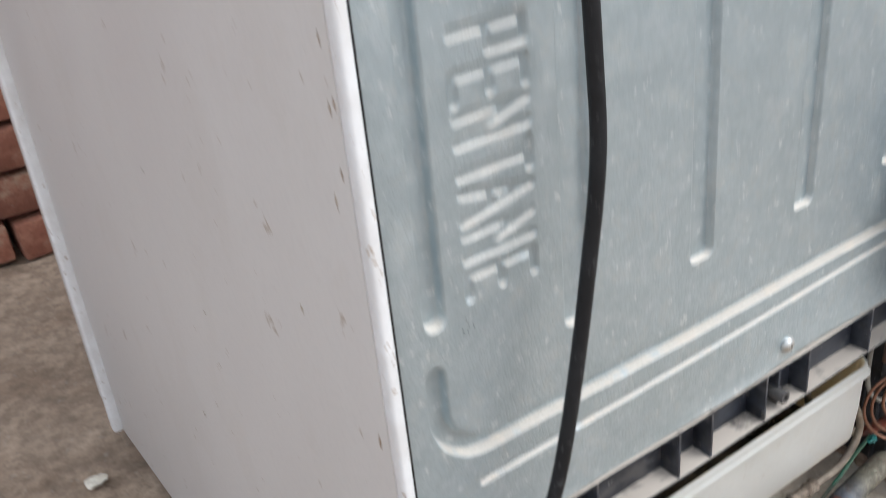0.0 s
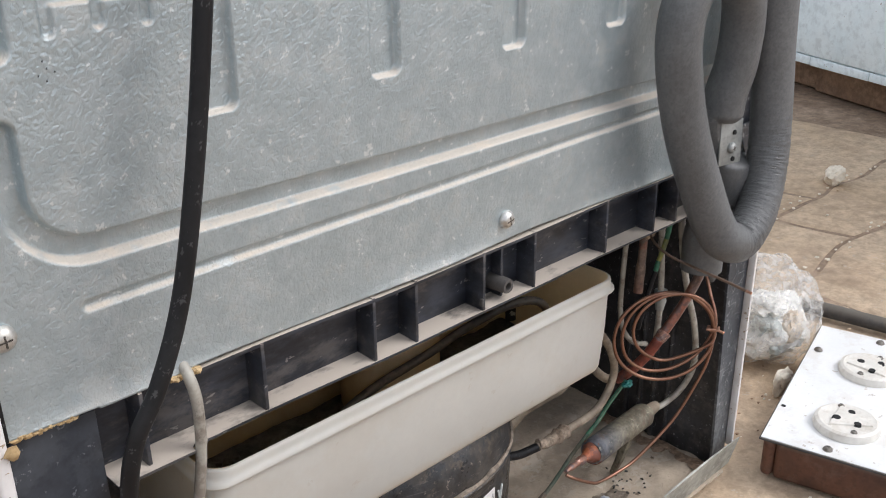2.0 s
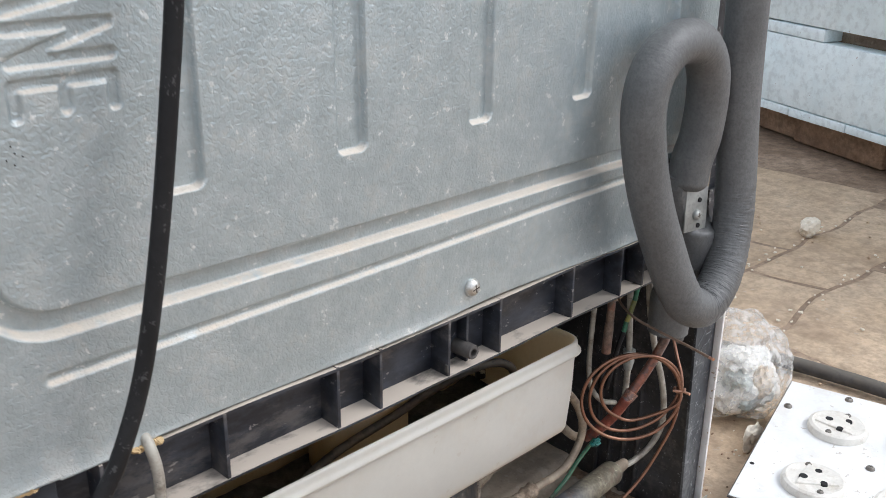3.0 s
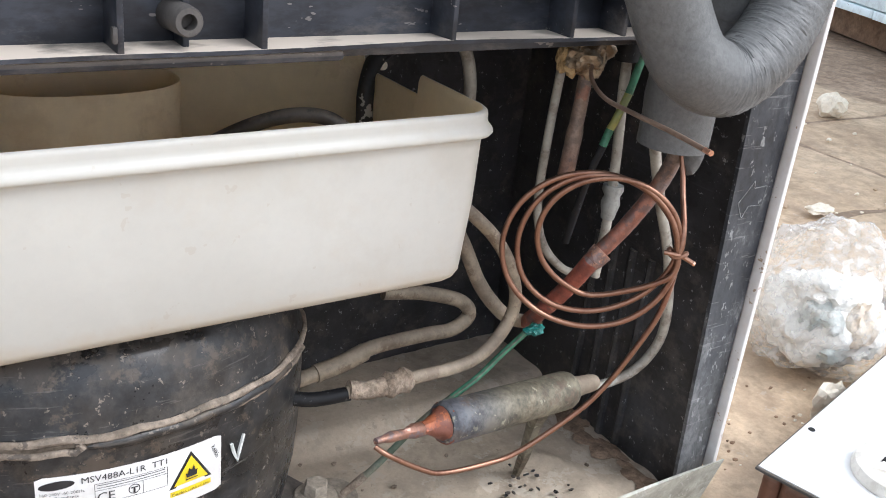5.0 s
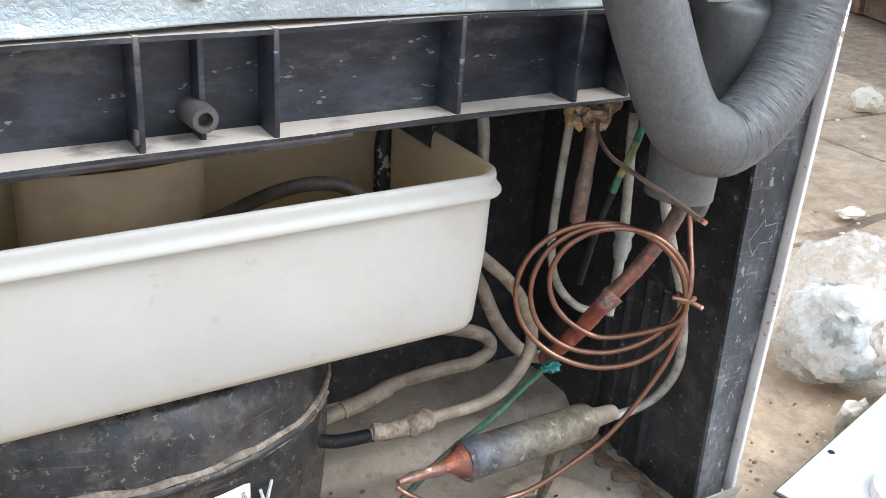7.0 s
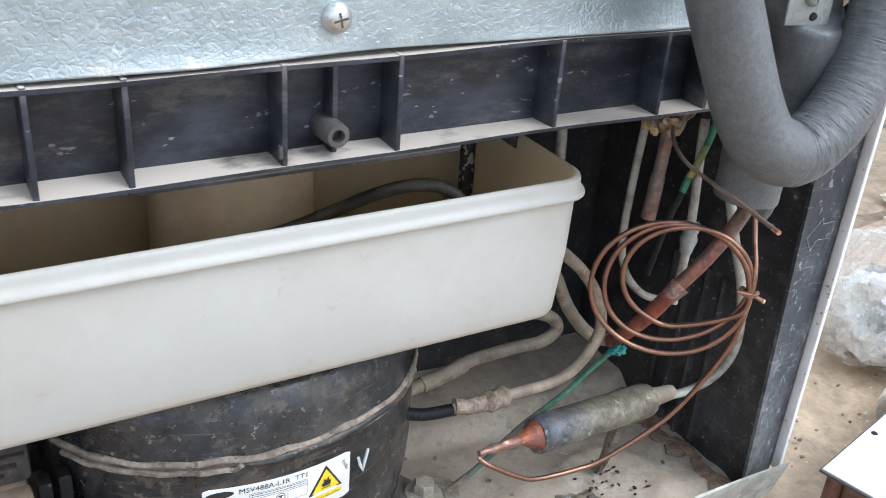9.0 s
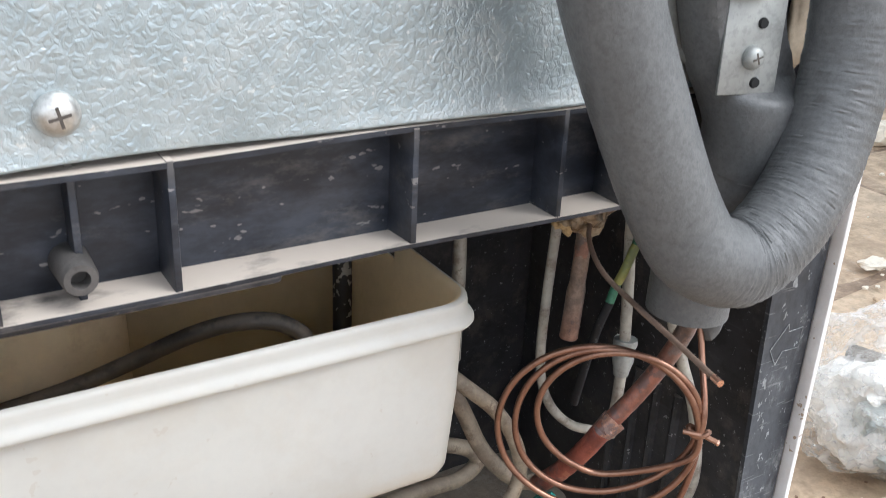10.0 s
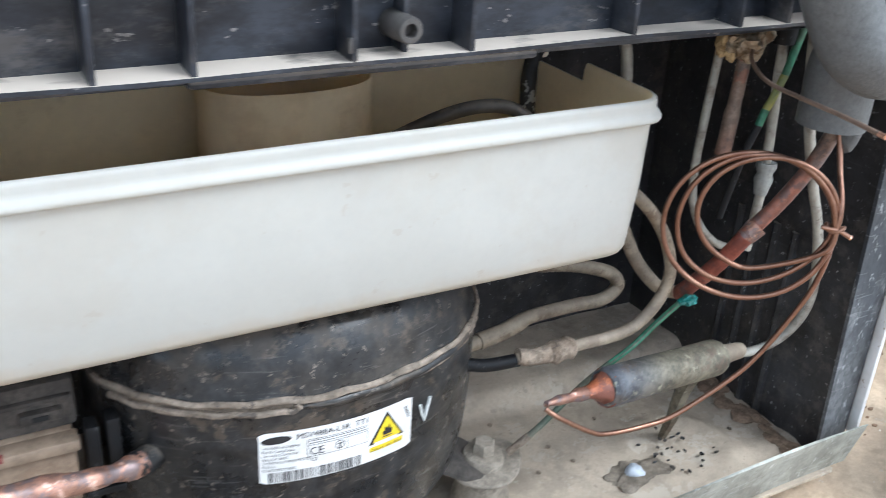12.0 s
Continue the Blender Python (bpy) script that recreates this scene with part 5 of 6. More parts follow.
run("thin_pipe", [(0.518, 0.050, 0.300), (0.517, 0.050, 0.277), (0.515, 0.050, 0.242), (0.5148, 0.050, 0.207), (0.522, 0.050, 0.183), (0.537, 0.049, 0.166), (0.556, 0.048, 0.157)], 0.0023, PALE_PIPE, "thin grey-white pipe bent at its foot")
hp = thing("hanging_pipe", (0.555, 0.04, 0.2), "pale pipe with a ringed coupling, hanging in the compartment", "pipe")
part("grommet", tube([Vector((0.5455, 0.036, 0.304)), Vector((0.5460, 0.036, 0.290)), Vector((0.5463, 0.036, 0.2835))], 0.0066, 16), RUBBER, hp, "black rubber grommet")
part("tube", tube(smooth_line([(0.546, 0.036, 0.300), (0.547, 0.036, 0.272), (0.549, 0.035, 0.243), (0.5505, 0.034, 0.212), (0.5505, 0.034, 0.189), (0.549, 0.034, 0.165)], 8), 0.0027, 14), PALE_PIPE, hp)
part("coupling", tube([Vector((0.5512, 0.0345, 0.2175)), Vector((0.5511, 0.0343, 0.2150)), Vector((0.5510, 0.034, 0.2115)), Vector((0.5508, 0.034, 0.2075)), Vector((0.5506, 0.034, 0.2030)), Vector((0.5505, 0.034, 0.1990))], lambda t: 0.0055 - 0.0015 * t + 0.0008 * math.sin(12 * t), 18), BRACKET, hp, "ringed metal coupling")

drier = thing("filter_drier", (0.49, 0.03, 0.1), "tarnished copper filter drier with an orange brazed tip", "filter drier")
D0, D1 = Vector((0.5515, 0.040, 0.0890)), Vector((0.4380, 0.0225, 0.1055))
part("body", tube([D0.lerp(D1, t) for t in (0, 0.02, 0.045, 0.075, 0.11, 0.13, 0.3, 0.5, 0.7, 0.80, 0.845, 0.87, 0.888)], lambda t: 0.0112 * min(1.0, 0.62 + 0.38 * (t / 0.12) ** 0.6) * (1 - 0.16 * max(0.0, (t - 0.93) / 0.07) ** 2), 24, wob=0.012), DRIER, drier)
part("brazed_tip", tube([D0.lerp(D1, t) for t in (0.874, 0.888, 0.905, 0.925, 0.945, 0.965, 0.985, 1.005)], lambda t: 0.0104 * (1 - 0.66 * min(1.0, 1.25 * t) ** 0.75), 20, wob=0.10), BRAZE, drier, "orange brazed cone")
part("pinched_end", tube([D0.lerp(D1, t) for t in (1.0, 1.05, 1.1, 1.14, 1.18, 1.22, 1.26)], lambda t: (0.0034 + 0.0008 * math.sin(12 * t)) * (1 - 0.45 * t), 14, wob=0.12), STUB_COPPER, drier, "pinched burnt copper end")
part("neck", tube([D0.lerp(D1, t) for t in (0.04, -0.02, -0.08, -0.16, -0.20)], lambda t: 0.0070 - 0.0022 * t, 16, wob=0.06), STEEL_PIPE, drier, "soldered brownish neck")
part("bracket_leg", tube([Vector((0.530, 0.038, 0.084)), Vector((0.534, 0.046, 0.066)), Vector((0.5395, 0.056, 0.036)), Vector((0.5445, 0.066, BASE_Z))], lambda t: 0.0062 - 0.0034 * t, 6), DRIER, drier, "bent tin bracket leg")

run("liquid_pipe", [(0.545, 0.018, 0.300), (0.552, 0.019, 0.268), (0.563, 0.020, 0.235), (0.577, 0.022, 0.205), (0.590, 0.022, 0.176), (0.600, 0.023, 0.142), (0.605, 0.028, 0.115), (0.600, 0.036, 0.0935), (0.583, 0.041, 0.0845), (0.562, 0.041, 0.0875), (0.552, 0.0405, 0.089)], 0.0029, PALE_PIPE, "pale pipe curving down into the filter drier", per=10)

# coil of capillary tube
HX, HY = 0.80, -0.60
coil_c = Vector((0.5075, 0.003, 0.1985))


def coil_point(turn, rx, rz, ch=0.0, cv=0.0, dn=0.0):
    """A point of a loop whose centre lies ch along and cv above the coil's own."""
    a = 2 * math.pi * turn
    h, v = ch + rx * math.cos(a), cv + rz * math.sin(a)
    return coil_c + Vector((HX * h - HY * dn, HY * h + HX * dn, v))


# three loops of falling size that share the tied side
LOOPS = ((0.0420, 0.0400, 0.0026, 0.0008), (0.0382, 0.0390, 0.0062, 0.0014), (0.0338, 0.0316, 0.0106, 0.0082))
cap = [Vector(p) for p in ((0.4075, 0.0165, 0.1080), (0.413, 0.012, 0.104), (0.432, 0.010, 0.091), (0.445, 0.010, 0.085), (0.470, 0.009, 0.083), (0.489, 0.006, 0.087), (0.514, -0.003, 0.108), (0.526, -0.009, 0.125), (0.5360, -0.016, 0.150), (0.5420, -0.0215, 0.173))]
for k in range(0, 34):
    t = k / 12
    i = min(2, int(t))
    f = t - i
    f = max(0.0, (f - 0.55) / 0.45) if i < 2 else 0.0
    f = f * f * (3 - 2 * f)
    lo, hi = LOOPS[i], LOOPS[min(2, i + 1)]
    rx, rz, ch, cv = (p + (q - p) * f for p, q in zip(lo, hi))
    cap.append(coil_point(t, rx, rz, ch, cv, 0.0022 * math.sin(5 * t) + 0.0012 * t))
cap += [coil_point(2.93, 0.0330, 0.0330, 0.0108, 0.0066, -0.002), Vector((0.5425, -0.0250, 0.2055)), Vector((0.5445, -0.0225, 0.2175)), Vector((0.5490, -0.014, 0.230)), Vector((0.5515, -0.008, 0.242)), Vector((0.5505, -0.004, 0.256))]
coil = thing("capillary_coil", (0.503, 0.0, 0.205), "loose coil of thin bright copper capillary tube, tied at one side", "copper coil")
part("tube", tube(smooth_line(cap, 8), 0.00145, 10), COPPER, coil)
KN = coil_point(0.0, 0.0420, 0.0400, 0.0020, 0.0030)
part("tie", tube([KN + Vector((0.0034 * math.cos(a) * HX, 0.0034 * math.cos(a) * HY - 0.0030 * math.sin(a), 0.003 + 0.0012 * math.sin(2 * a))) for a in (2 * math.pi * k / 20 for k in range(20))], 0.0014, 8, True), COPPER, coil)
part("tie_end", tube([KN + Vector((-0.006, 0.003, 0.0035)), KN + Vector((0.0, -0.003, 0.003)), KN + Vector((0.0058, -0.0058, -0.0006))], 0.0012, 8), COPPER, coil)
part("cut_end", tube([KN + Vector((0.0056, -0.0056, -0.0005)), KN + Vector((0.0063, -0.0062, -0.0008))], 0.0014, 8), CUT_COPPER, coil)

wire = thing("cut_tube", (0.5, -0.03, 0.28), "dull brown cut copper tube sticking out of the compartment", "tube")
part("tube", tube(smooth_line([(0.5195, 0.030, 0.290), (0.5110, 0.022, 0.281), (0.5000, 0.000, 0.2775), (0.4895, -0.030, 0.2795), (0.4800, -0.060, 0.2820), (0.4735, -0.084, 0.2828)], 10), 0.00105, 10), DULL_WIRE, wire)
part("cut_end", tube([Vector((0.4738, -0.083, 0.2828)), Vector((0.4728, -0.087, 0.2829))], 0.00115, 10), CUT_COPPER, wire)

earth = thing("earth_wire", (0.54, 0.04, 0.24), "green and yellow earth wire, dirty", "wire")
part("insulation", tube(smooth_line([(0.554, 0.030, 0.300), (0.548, 0.030, 0.277), (0.5455, 0.030, 0.268)], 6), 0.0021, 10), GREEN, earth)
part("insulation", tube(smooth_line([(0.5455, 0.030, 0.268), (0.541, 0.031, 0.255), (0.539, 0.032, 0.2495)], 6), 0.0021, 10), YELLOW_WIRE, earth)
part("insulation", tube(smooth_line([(0.539, 0.032, 0.2495), (0.536, 0.032, 0.241)], 6), 0.00215, 10), GREEN, earth)
part("insulation", tube(smooth_line([(0.536, 0.032, 0.241), (0.532, 0.034, 0.226), (0.530, 0.038, 0.200), (0.529, 0.040, 0.186)], 6), 0.0022, 10), RUBBER, earth)
ground_wire = thing("ground_wire", (0.46, 0.05, 0.09), "green earth wire taped at one end, running to the bolt", "wire")
GW = smooth_line([(0.517, 0.040, 0.139), (0.500, 0.044, 0.122), (0.484, 0.044, 0.110), (0.455, 0.045, 0.093), (0.430, 0.049, 0.068), (0.414, 0.055, 0.050)], 10)
part("insulation", tube(GW[:14], 0.0018, 10), GREEN, ground_wire)
part("insulation", tube(GW[13:26], 0.0018, 10), GREEN, ground_wire)
part("insulation", tube(GW[25:44], 0.0018, 10), DULL_GREEN, ground_wire)
part("stripe", tube([p + Vector((-0.0008, -0.0011, 0.0008)) for p in GW[4:30]], 0.00055, 6), DULL_GREEN, ground_wire, "faded pale stripe")
part("lug", tube(GW[43:], 0.0022, 10, wob=0.1), GRIME, ground_wire)
part("tape", lump((0.513, 0.036, 0.1385), (0.0052, 0.0034, 0.0028), 9, 0.8, 3), GREEN_TAPE, ground_wire, "turquoise tape knot", smooth=False)

# ---- foam-covered pipe ----
hose = thing("insulated_pipe", (0.53, -0.03, 0.3), "pipe in grey foam insulation looped behind the refrigerator", "insulated pipe")
HR = 0.0155
HL = smooth_line([(0.560, -0.031, 0.74), (0.561, -0.031, 0.62), (0.562, -0.031, 0.54), (0.566, -0.032, 0.45), (0.570, -0.035, 0.39), (0.5645, -0.040, 0.349), (0.5465, -0.046, 0.3155), (0.5215, -0.048, 0.2982), (0.5015, -0.046, 0.3030), (0.4905, -0.041, 0.319),
                 (0.4765, -0.036, 0.350), (0.463, -0.031, 0.385), (0.453, -0.028, 0.420), (0.447, -0.027, 0.455), (0.453, -0.027, 0.481), (0.474, -0.027, 0.497), (0.503, -0.027, 0.497), (0.524, -0.026, 0.480), (0.533, -0.024, 0.455), (0.533, -0.022, 0.425), (0.529, -0.019, 0.404), (0.5275, -0.018, 0.3835)], 56)
part("foam_cover", tube(HL, lambda t: HR * (1 - 0.30 * max(0.0, (t - 0.985) / 0.015) ** 2), 40, crease=lambda t: 0.036 * min(1, (t - 0.16) / 0.06, (0.37 - t) / 0.03) if 0.16 < t < 0.365 else 0.014 if 0.66 < t < 0.80 else 0.005), FOAM, hose)
HE = smooth_line([(0.529, -0.014, 0.398), (0.533, -0.012, 0.382), (0.540, -0.013, 0.360), (0.547, -0.018, 0.338), (0.549, -0.014, 0.315), (0.544, -0.006, 0.285), (0.5445, -0.005, 0.266), (0.5442, -0.005, 0.2530)], 24)


def squeezed(bm):
    """Presses the foam flat between the clamp and the sheet."""
    for v in bm.verts:
        k = max(0.0, min(1.0, (v.co.z - 0.347) / 0.006)) * max(0.0, min(1.0, (0.392 - v.co.z) / 0.008))
        flat = max(-0.0225, min(-0.0025, v.co.y))
        v.co.y += (flat - v.co.y) * k
        v.co.x += 0.10 * k * (v.co.x - 0.540)
    return bm


part("foam_cover", squeezed(tube(HE, lambda t: 0.0175 if t < 0.55 else 0.0168, 40, crease=lambda t: 0.008)), FOAM, hose, "foam squeezed under the clamp, frayed at its end")
part("torn_flap", lump((0.5545, -0.0095, 0.2490), (0.0038, 0.006, 0.0105), 4, 0.35, 2), FOAM, hose)

clamp = thing("pipe_clamp", (0.54, -0.02, 0.36), "zinc-plated pipe clamp plate with three holes and a screw", "clamp")
CM = Matrix.Translation((0.5325, -0.0250, 0.3625)) @ pose(0, 0, 0, -3, 1, -10)
plate = box((-0.0118, -0.0008, -0.0130), (0.0125, 0.0008, 0.0210), 0.0007, 2, CM)
part("plate", merge(plate, box((0.0115, 0.0, -0.0138), (0.0130, 0.010, 0.0205), 0.0005, 1, CM)), BRACKET, clamp)
for dz in (0.0115, -0.0088):
    part("hole", lathe([(0, 0.0010), (0.0016, 0.0010), (0.0020, 0.0)], 16, CM @ Vector((0.003, -0.0008, dz)), CM.to_3x3() @ Vector((0, -1, 0))), DARK, clamp)
screw(CM @ Vector((0.0005, -0.0015, 0.0000)), CM.to_3x3() @ Vector((0, -1, 0)), 0.0043, clamp, metal=BRACKET)

# ---- power cables ----
cable = tagged(pipe("power_cable", [(0.075, -0.030, 0.86), (0.086, -0.030, 0.775), (0.0995, -0.030, 0.69), (0.1045, -0.030, 0.625), (0.1055, -0.030, 0.575), (0.097, -0.030, 0.515), (0.085, -0.030, 0.450), (0.072, -0.030, 0.398), (0.057, -0.029, 0.361), (0.045, -0.026, 0.338), (0.040, -0.021, 0.310), (0.040, -0.012, 0.26), (0.050, 0.02, 0.20), (0.07, 0.06, 0.16)], 0.0041, RUBBER, None, "", 16, 10),
               "thick black mains cable hanging down the back sheet", "cable")
thin = tagged(pipe("grey_cable", [(0.084, 0.008, 0.352), (0.084, -0.004, 0.345), (0.0855, -0.007, 0.328), (0.0845, -0.006, 0.300), (0.081, -0.003, 0.268), (0.080, 0.006, 0.22), (0.085, 0.03, 0.16)], 0.0029, PALE_PIPE, None, "", 12, 10), "thin grey cable coming out under the back sheet", "cable")

# ---- on the ground ----
# switchboard box: corner, and the ways along and across
BO = Vector((0.659, -0.026, 0.0))
BT = Matrix.Translation(BO) @ pose(0, 0, 0, 0, 0, 14.0)
BL, BWD, BH = 0.262, 0.215, 0.045
board = thing("socket_board", BO, "wooden socket board with white top and round sockets", "socket board")


def on_board(bm):
    bmesh.ops.transform(bm, matrix=BT, verts=bm.verts)
    return bm


for lo, hi in (((0.0, -0.012, 0), (BL, 0.0, BH - 0.003)), ((0.0, -BWD, 0), (BL, -BWD + 0.012, BH - 0.003)), ((0.0, -BWD + 0.012, 0), (0.012, -0.012, BH - 0.003)), ((BL - 0.012, -BWD + 0.012, 0), (BL, -0.012, BH - 0.003))):
    part("frame_side", on_board(box(lo, hi, 0.0055, 3)), WOOD, board, "worn brown wooden side")
part("backing_sheet", on_board(box((-0.0035, -BWD - 0.0035, BH - 0.003), (BL + 0.0035, 0.0035, BH - 0.0008), 0.0006)), HOSE_GREY, board, "dark edge of the laminate")
part("top_sheet", on_board(box((-0.0022, -BWD - 0.0022, BH - 0.0009), (BL + 0.0022, 0.0022, BH), 0.0003, 1)), LAMINATE, board, "white laminate sheet")


def socket(x, y, spin):
    m = BT @ Matrix.Translation((x, y, BH)) @ pose(0, 0, 0, 0, 0, spin)
    def put(bm):
        bmesh.ops.transform(bm, matrix=m, verts=bm.verts)
        return bm
    s = part("socket", put(lathe([(0, 0), (0.031, 0), (0.0315, 0.003), (0.030, 0.0075), (0.027, 0.009), (0.0255, 0.0085), (0, 0.0085)], 40)), SOCKET, board, "round cream bakelite socket")
    for hx, hy, r in ((0.0, 0.0105, 0.0039), (-0.0105, -0.0065, 0.0033), (0.0105, -0.0065, 0.0033)):
        part("pin_hole", put(lathe([(0, 0.0108), (r, 0.0108), (r + 0.0006, 0.0084)], 16, (hx, hy, 0))), DARK, s)
    part("raised_plate", put(lathe([(0.0245, 0.0084), (0.0235, 0.0102), (0.0215, 0.0104), (0.0, 0.0104)], 3, (0, 0, 0), None, 1.0, 1.0)), SOCKET, s)
    for sx in (-0.0235, 0.0235):
        screw(m @ Vector((sx, 0, 0.0088)), (0, 0, 1), 0.0032, s, metal=RUSTY_SCREW)


socket(0.0575, -0.0645, 25)
socket(0.177, -0.065, -15)
socket(0.0575, -0.150, 40)
socket(0.177, -0.150, 10)
for x, y in ((0.008, -0.0575), (0.200, -0.0075), (0.118, -0.108), (0.252, -0.064), (0.03, -0.19), (0.23, -0.19)):
    screw(BT @ Vector((x, y, BH + 0.0005)), (0, 0, 1), 0.0046, board, metal=RUSTY_SCREW)
part("hole", on_board(lathe([(0, 0.0004), (0.0022, 0.0004), (0.0025, 0)], 14, (0.064, -0.003, BH))), DARK, board)

# bag of scraps
bag = thing("plastic_bag", (0.945, 0.135, 0), "clear plastic bag of white scraps on the ground", "plastic bag")


def crumple(c, size, seed, sub, k1, k2):
    bm = bmesh.new()
    bmesh.ops.create_icosphere(bm, subdivisions=sub, radius=1)
    off = Vector((seed, 2 * seed, -seed))
    for v in bm.verts:
        p = v.co.copy()
        k = 1 + k1 * noise.noise(p * 1.3 + off) - k2 * (2.2 * abs(noise.noise(p * 1.6 + off)) - 0.4) - 0.5 * k2 * (2 * abs(noise.noise(p * 3.6 - off)) - 0.4)
        q = Vector((p.x * size[0], p.y * size[1], p.z * size[2])) * k
        q.z = max(q.z, -size[2] * 0.92)
        v.co = q
    bmesh.ops.translate(bm, vec=c, verts=bm.verts)
    return bm


rn = random.Random(31)
part("scraps", crumple((0.880, 0.097, 0.040), (0.050, 0.046, 0.038), 3.3, 5, 0.3, 0.2), PAPER, bag, "white and grey crumpled scraps")
for k, (dx, dy, dz, sx, sz, stuff) in enumerate(((-0.030, -0.022, 0.016, 0.020, 0.017, GREY_SCRAP), (-0.006, -0.036, 0.010, 0.016, 0.020, TAN_SCRAP), (0.018, -0.026, -0.006, 0.020, 0.014, GREY_SCRAP),
                                                 (-0.022, -0.018, 0.034, 0.020, 0.012, PAPER), (0.026, -0.012, 0.022, 0.018, 0.014, PAPER), (-0.026, -0.030, -0.008, 0.015, 0.013, GREY_SCRAP))):
    part("scrap", crumple((0.880 + dx, 0.097 + dy, 0.040 + dz), (sx, 0.85 * sx, sz), 3.3 * k + 1, 4, 0.4, 0.25), stuff, bag)


def bag_film():
    """Slack film: wide below, drawn to a folded crest, with long sharp creases."""
    bm = bmesh.new()
    bmesh.ops.create_icosphere(bm, subdivisions=5, radius=1)
    for v in bm.verts:
        p = v.co.copy()
        fold = 0.5 - abs(noise.noise(Vector((p.x * 1.3 + 3, p.y * 1.3, p.z * 0.9))))
        fine = 0.5 - abs(noise.noise(Vector((p.x * 2.8, p.y * 2.8 + 7, p.z * 2.2))))
        crinkle = 0.5 - abs(noise.noise(p * 6.0))
        k = 0.86 + 0.32 * fold + 0.15 * fine + 0.05 * crinkle + 0.08 * noise.noise(p * 1.1)
        flat = math.copysign(abs(p.z) ** 0.8, p.z)
        q = Vector((p.x * 0.065, p.y * 0.060, flat * 0.063)) * k
        v.co = Vector((q.x + 0.008 * max(0.0, p.z), q.y, max(q.z, -0.055)))
    bmesh.ops.translate(bm, vec=(0.882, 0.099, 0.056), verts=bm.verts)
    return bm


part("film", bag_film(), BAG, bag, "clear crinkled film", smooth=False)


def rubble(name, at, size, seed, material, label, category="rubble", group=""):
    return tagged(part(name, lump(at, size, seed, 0.45, 3), material, None, smooth=False), label, category, group)


rubble("plaster_chunk", (0.818, 0.034, 0.012), (0.017, 0.008, 0.016), 2, STONE, "broken white plaster chunk on the dusty ground")
rubble("plaster_chunk", (1.532, 0.313, 0.014), (0.020, 0.016, 0.018), 5, STONE, "whitish lump of rubble on the ground")
rubble("plaster_chunk", (1.632, 0.631, 0.016), (0.024, 0.022, 0.022), 7, STONE, "whitish lump of rubble on the ground")
rubble("plaster_chunk", (1.195, 0.325, 0.006), (0.018, 0.012, 0.006), 11, STONE, "small pale flake on the ground")
rubble("paper_scrap", (-0.060, 0.675, 0.003), (0.014, 0.010, 0.004), 13, STONE, "small white scrap on the earth beside the refrigerator", "scrap")
for k in range(130):
    rn = random.Random(900 + k)
    x, y = rn.uniform(0.66, 1.7), rn.uniform(-0.1, 0.9)
    s = rn.uniform(0.0015, 0.005) * (1.6 if rn.random() < 0.1 else 1)
    tagged(part("pebble", lump((x, y, 0.4 * s), (s, s * rn.uniform(0.6, 1), s * 0.6), k, 0.4, 1), STONE if rn.random() < 0.5 else SLAB, None, smooth=False), "small grit pebble on the dusty ground", "pebble", "pebbles beside the refrigerator")

for k in range(170):
    rn = random.Random(2900 + k)
    x, y = 0.66 + abs(rn.gauss(0, 0.12)), rn.uniform(-0.12, 0.35)
    s = rn.uniform(0.0010, 0.0024)
    tagged(part("pebble", lump((x, y, 0.3 * s), (s, s * rn.uniform(0.5, 1), s * 0.5), k + 50, 0.5, 1), STONE if rn.random() < 0.45 else MUD_BRICK, None, smooth=False), "small flake of rubble on the dusty ground", "pebble", "pebbles beside the refrigerator")

for k in range(70):
    rn = random.Random(5200 + k)
    x, y = rn.uniform(0.95, 1.75), (0.168 if k % 3 else 0.305) + rn.gauss(0, 0.008)
    s = rn.uniform(0.0014, 0.0042)
    tagged(part("pebble", lump((x, y, 0.3 * s), (s, s * rn.uniform(0.6, 1), s * 0.5), k + 90, 0.5, 1), STONE, None, smooth=False), "pale flake lying in a paving joint", "pebble", "pebbles beside the refrigerator")

tagged(pipe("ground_hose", [(0.99, 0.20, 0.010), (1.020, 0.105, 0.010), (1.035, 0.02, 0.010), (1.05, -0.07, 0.010), (1.12, -0.25, 0.010), (1.30, -0.45, 0.010)], 0.0095, HOSE_GREY, None, "", 16, 10), "dark grey hose lying on the ground behind the socket board", "hose")

# far walls: pale blue plinth beyond the refrigerator, brick pile to the other side
WA, WB = Vector((1.66, -0.40, 0)), Vector((2.62, 2.0, 0))
along = (WB - WA).normalized()
WT = Matrix.Translation(WA) @ Matrix(((along.x, -along.y, 0, 0), (along.y, along.x, 0, 0), (0, 0, 1, 0), (0, 0, 0, 1)))
wlen = (WB - WA).length
wall = part("wall_east", merge(box((0, -0.30, -0.01), (wlen, -0.105, 1.6), 0.004, 1, WT), box((0, -0.103, 0.078), (wlen, -0.045, 1.6), 0.003, 1, WT)), MORTAR)
tagged(wall, "wall limewashed pale blue above a raw brick foot", "wall", kind="structure")


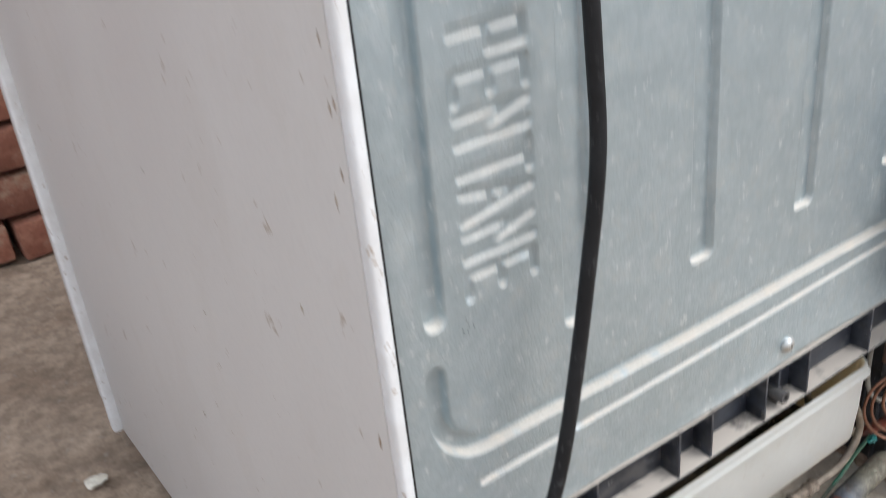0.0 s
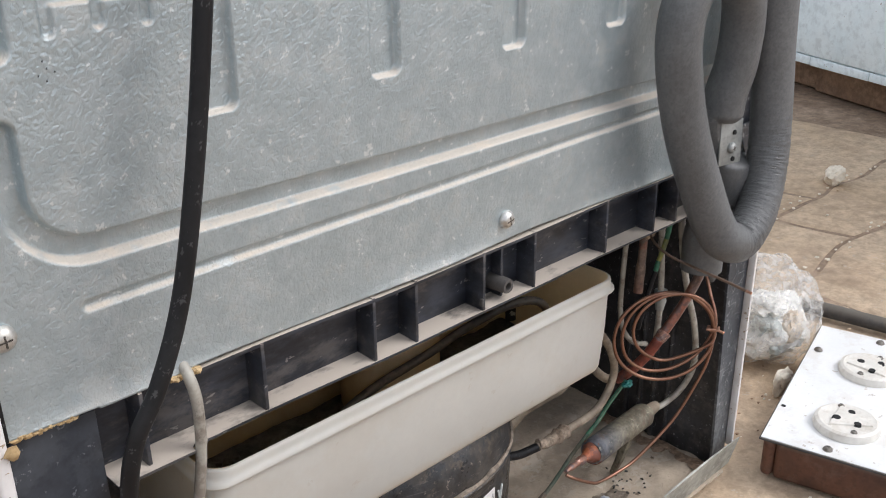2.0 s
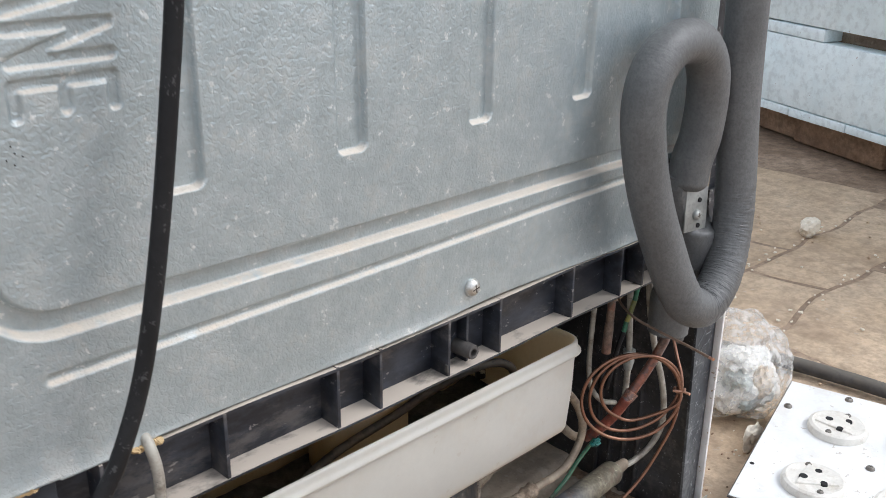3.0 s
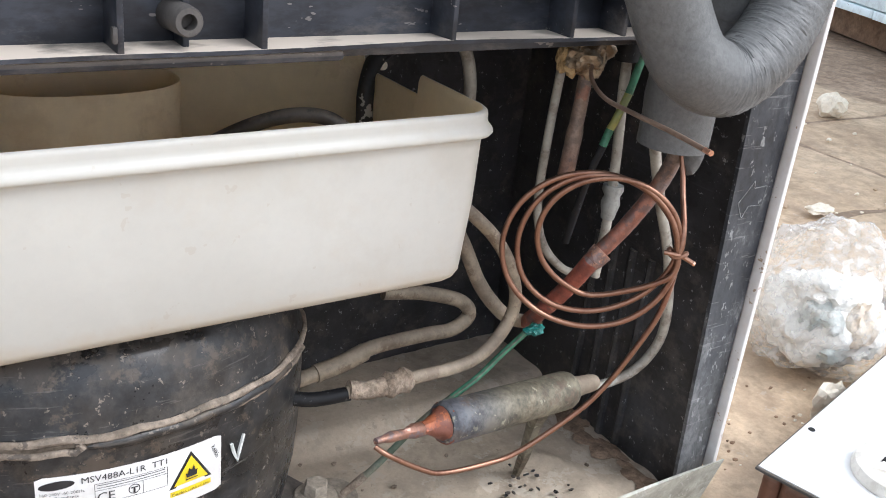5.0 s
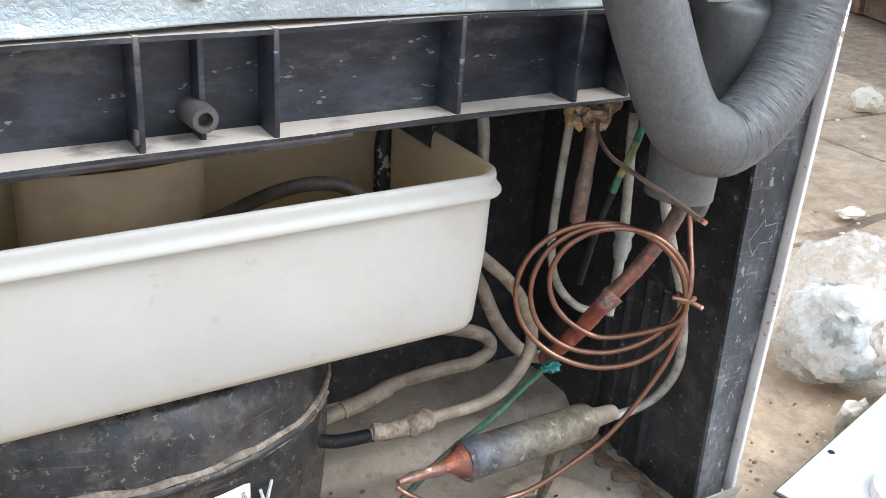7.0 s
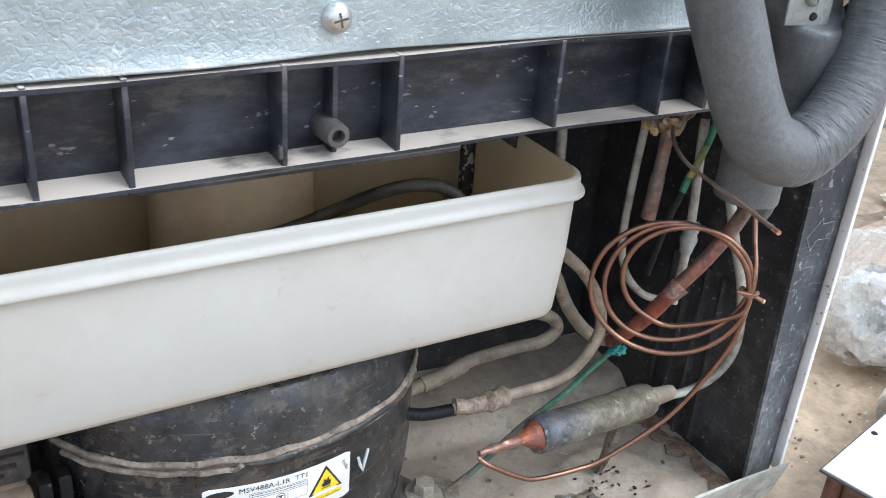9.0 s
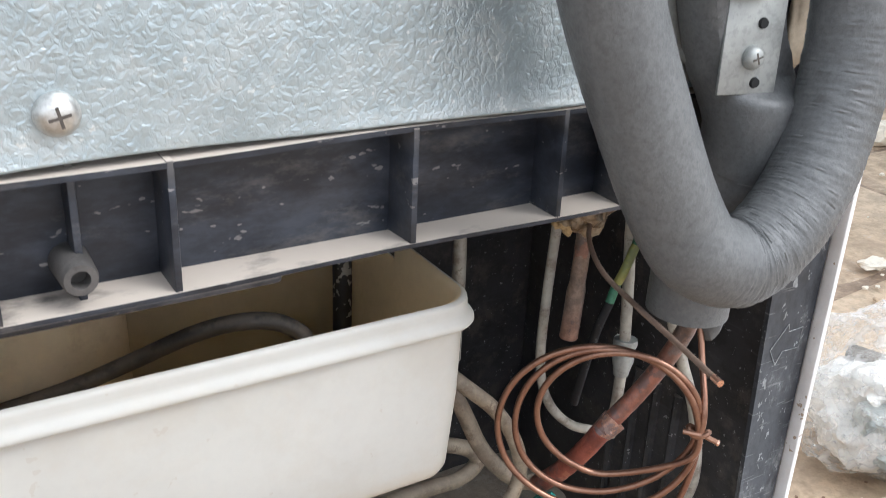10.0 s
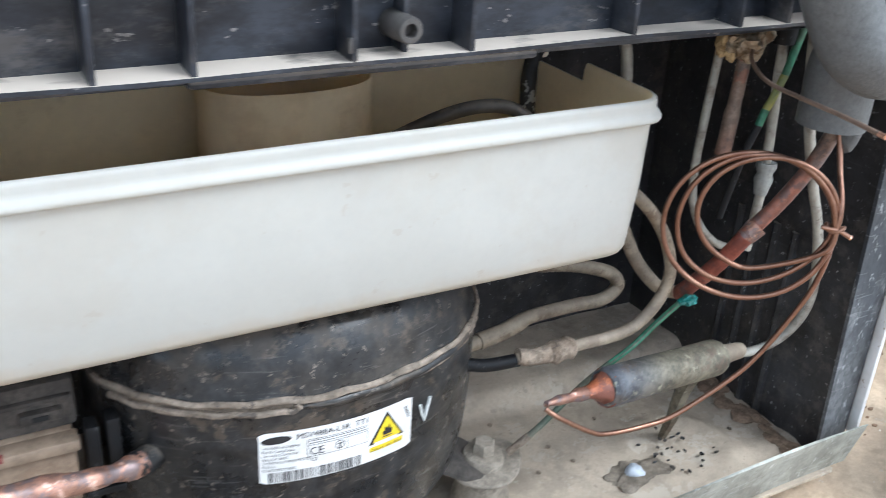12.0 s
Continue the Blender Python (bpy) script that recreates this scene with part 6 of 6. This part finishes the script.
def wall_pieces(parent, name, z0, z1, length, proud, material, seed, jit=0.0015, span=(0.0, None), ragged=0.0, gap=None, bev=0.004):
    """A course of pieces along the wall, with uneven joints; gap: a stretch where the pieces fell out."""
    rn = random.Random(seed)
    x = span[0]
    end = span[1] or wlen
    while x < end:
        l = length * rn.uniform(0.75, 1.25)
        e = min(x + l, end)
        if gap and gap[0] < (x + e) / 2 < gap[1]:
            x = e
            continue
        g = 0.0008 + rn.uniform(0, 0.4) * ragged
        bm = box((x + g, min(-0.046, proud - 0.06), z0 + 0.0008 + rn.uniform(-1, 1) * ragged * 0.3), (e - g, proud + rn.uniform(-jit, jit), z1 - 0.0012 - rn.uniform(0, 0.4) * ragged), bev, 2)
        for v in bm.verts:
            k = noise.noise(Vector((v.co.x * 9 + seed, v.co.z * 30, 0)))
            v.co.z += ragged * k
            v.co.y += 0.5 * ragged * noise.noise(Vector((v.co.x * 14, v.co.z * 14, seed)))
        bmesh.ops.transform(bm, matrix=WT, verts=bm.verts)
        part(name, bm, material, parent)
        x = e


wall_pieces(wall, "brick", 0.0, 0.074, 0.23, -0.070, MUD_BRICK, 40, 0.016)
wall_pieces(wall, "brick", 0.077, 0.0995, 0.17, 0.006, BLUE, 50, 0.0010, ragged=0.003, bev=0.0015)
wall_pieces(wall, "plaster_band", 0.0995, 0.261, 0.9, 0.0062, BLUE, 51, 0.0003, ragged=0.002, bev=0.0012)
wall_pieces(wall, "brick", 0.261, 0.2905, 0.21, 0.006, BLUE, 52, 0.0010, ragged=0.002, gap=(0.80, 0.97), bev=0.0015)
wall_pieces(wall, "plaster_band", 0.2915, 1.6, 1.7, 0.006, BLUE, 53, 0.0003, bev=0.0012)

pile = part("wall_north", box((-1.6, 1.44, -0.01), (0.5, 1.7, 1.3), 0.01, 1), MORTAR)
tagged(pile, "rough red brick wall behind the refrigerator", "wall", kind="structure")
brick_me = None
for row in range(6):
    for k in range(9):
        rn = random.Random(row * 40 + k)
        x = -1.5 + 0.235 * k + (0.115 if row % 2 else 0)
        if x > 0.4:
            continue
        mtx = Matrix.Translation((x + rn.uniform(-0.006, 0.006), 1.41 + rn.uniform(-0.015, 0.01), 0.04 + 0.083 * row)) @ pose(0, 0, 0, rn.uniform(-2, 2), rn.uniform(-2, 2), rn.uniform(-3, 3))
        if brick_me is None:
            b0 = part("brick", box((-0.11, -0.05, -0.036), (0.11, 0.05, 0.036), 0.007, 2), BRICK, pile)
            brick_me = b0.data
            b0.matrix_basis = mtx
        else:
            b0 = new("brick", brick_me)
            b0.parent = pile
            b0.matrix_basis = mtx

# stone paving, uneven, half buried in dust
def paving_slab(x0, y0, x1, y1, seed):
    """A worn slab with a wandering outline, highest in its middle."""
    rn = random.Random(seed)
    bm = bmesh.new()
    n = 12
    top, skew = rn.uniform(-0.0045, -0.001), rn.uniform(-0.012, 0.012)
    loop = [(x0 + (x1 - x0) * k / n, y0) for k in range(n)] + [(x1, y0 + (y1 - y0) * k / n) for k in range(n)]
    loop += [(x1 - (x1 - x0) * k / n, y1) for k in range(n)] + [(x0, y1 - (y1 - y0) * k / n) for k in range(n)]
    cx, cy = (x0 + x1) / 2, (y0 + y1) / 2
    rings = []
    for shrink, z in ((1.0, -0.03), (1.0, -0.0070), (0.988, -0.0045), (0.94, top)):
        ring = []
        for x, y in loop:
            w = 0.022 * noise.noise(Vector((x * 9, y * 9, 2.0)))
            px = cx + (x - cx) * shrink + w + skew * (y - cy)
            py = cy + (y - cy) * shrink + 0.022 * noise.noise(Vector((x * 9, y * 9, 9.0)))
            ring.append(bm.verts.new((px, py, z + (0.0012 * noise.noise(Vector((x * 12, y * 12, 4))) if z > -0.02 else 0))))
        rings.append(ring)
    m = len(loop)
    for a, c in zip(rings, rings[1:]):
        for k in range(m):
            bm.faces.new((a[k], a[(k + 1) % m], c[(k + 1) % m], c[k]))
    bm.faces.new(rings[-1])
    return bm


rn = random.Random(77)
ys = [-0.55, -0.16, 0.168, 0.305, 0.62, 1.05, 1.5]
for j in range(len(ys) - 1):
    x = 0.70 + 0.17 * (j % 2) - 0.3
    while x < 1.45:
        e = x + rn.uniform(0.36, 0.55)
        part("paving_slab", paving_slab(x + 0.003, ys[j] + 0.003, e - 0.003, ys[j + 1] - 0.003, int(100 * e) + j), SLAB, ground)
        x = e
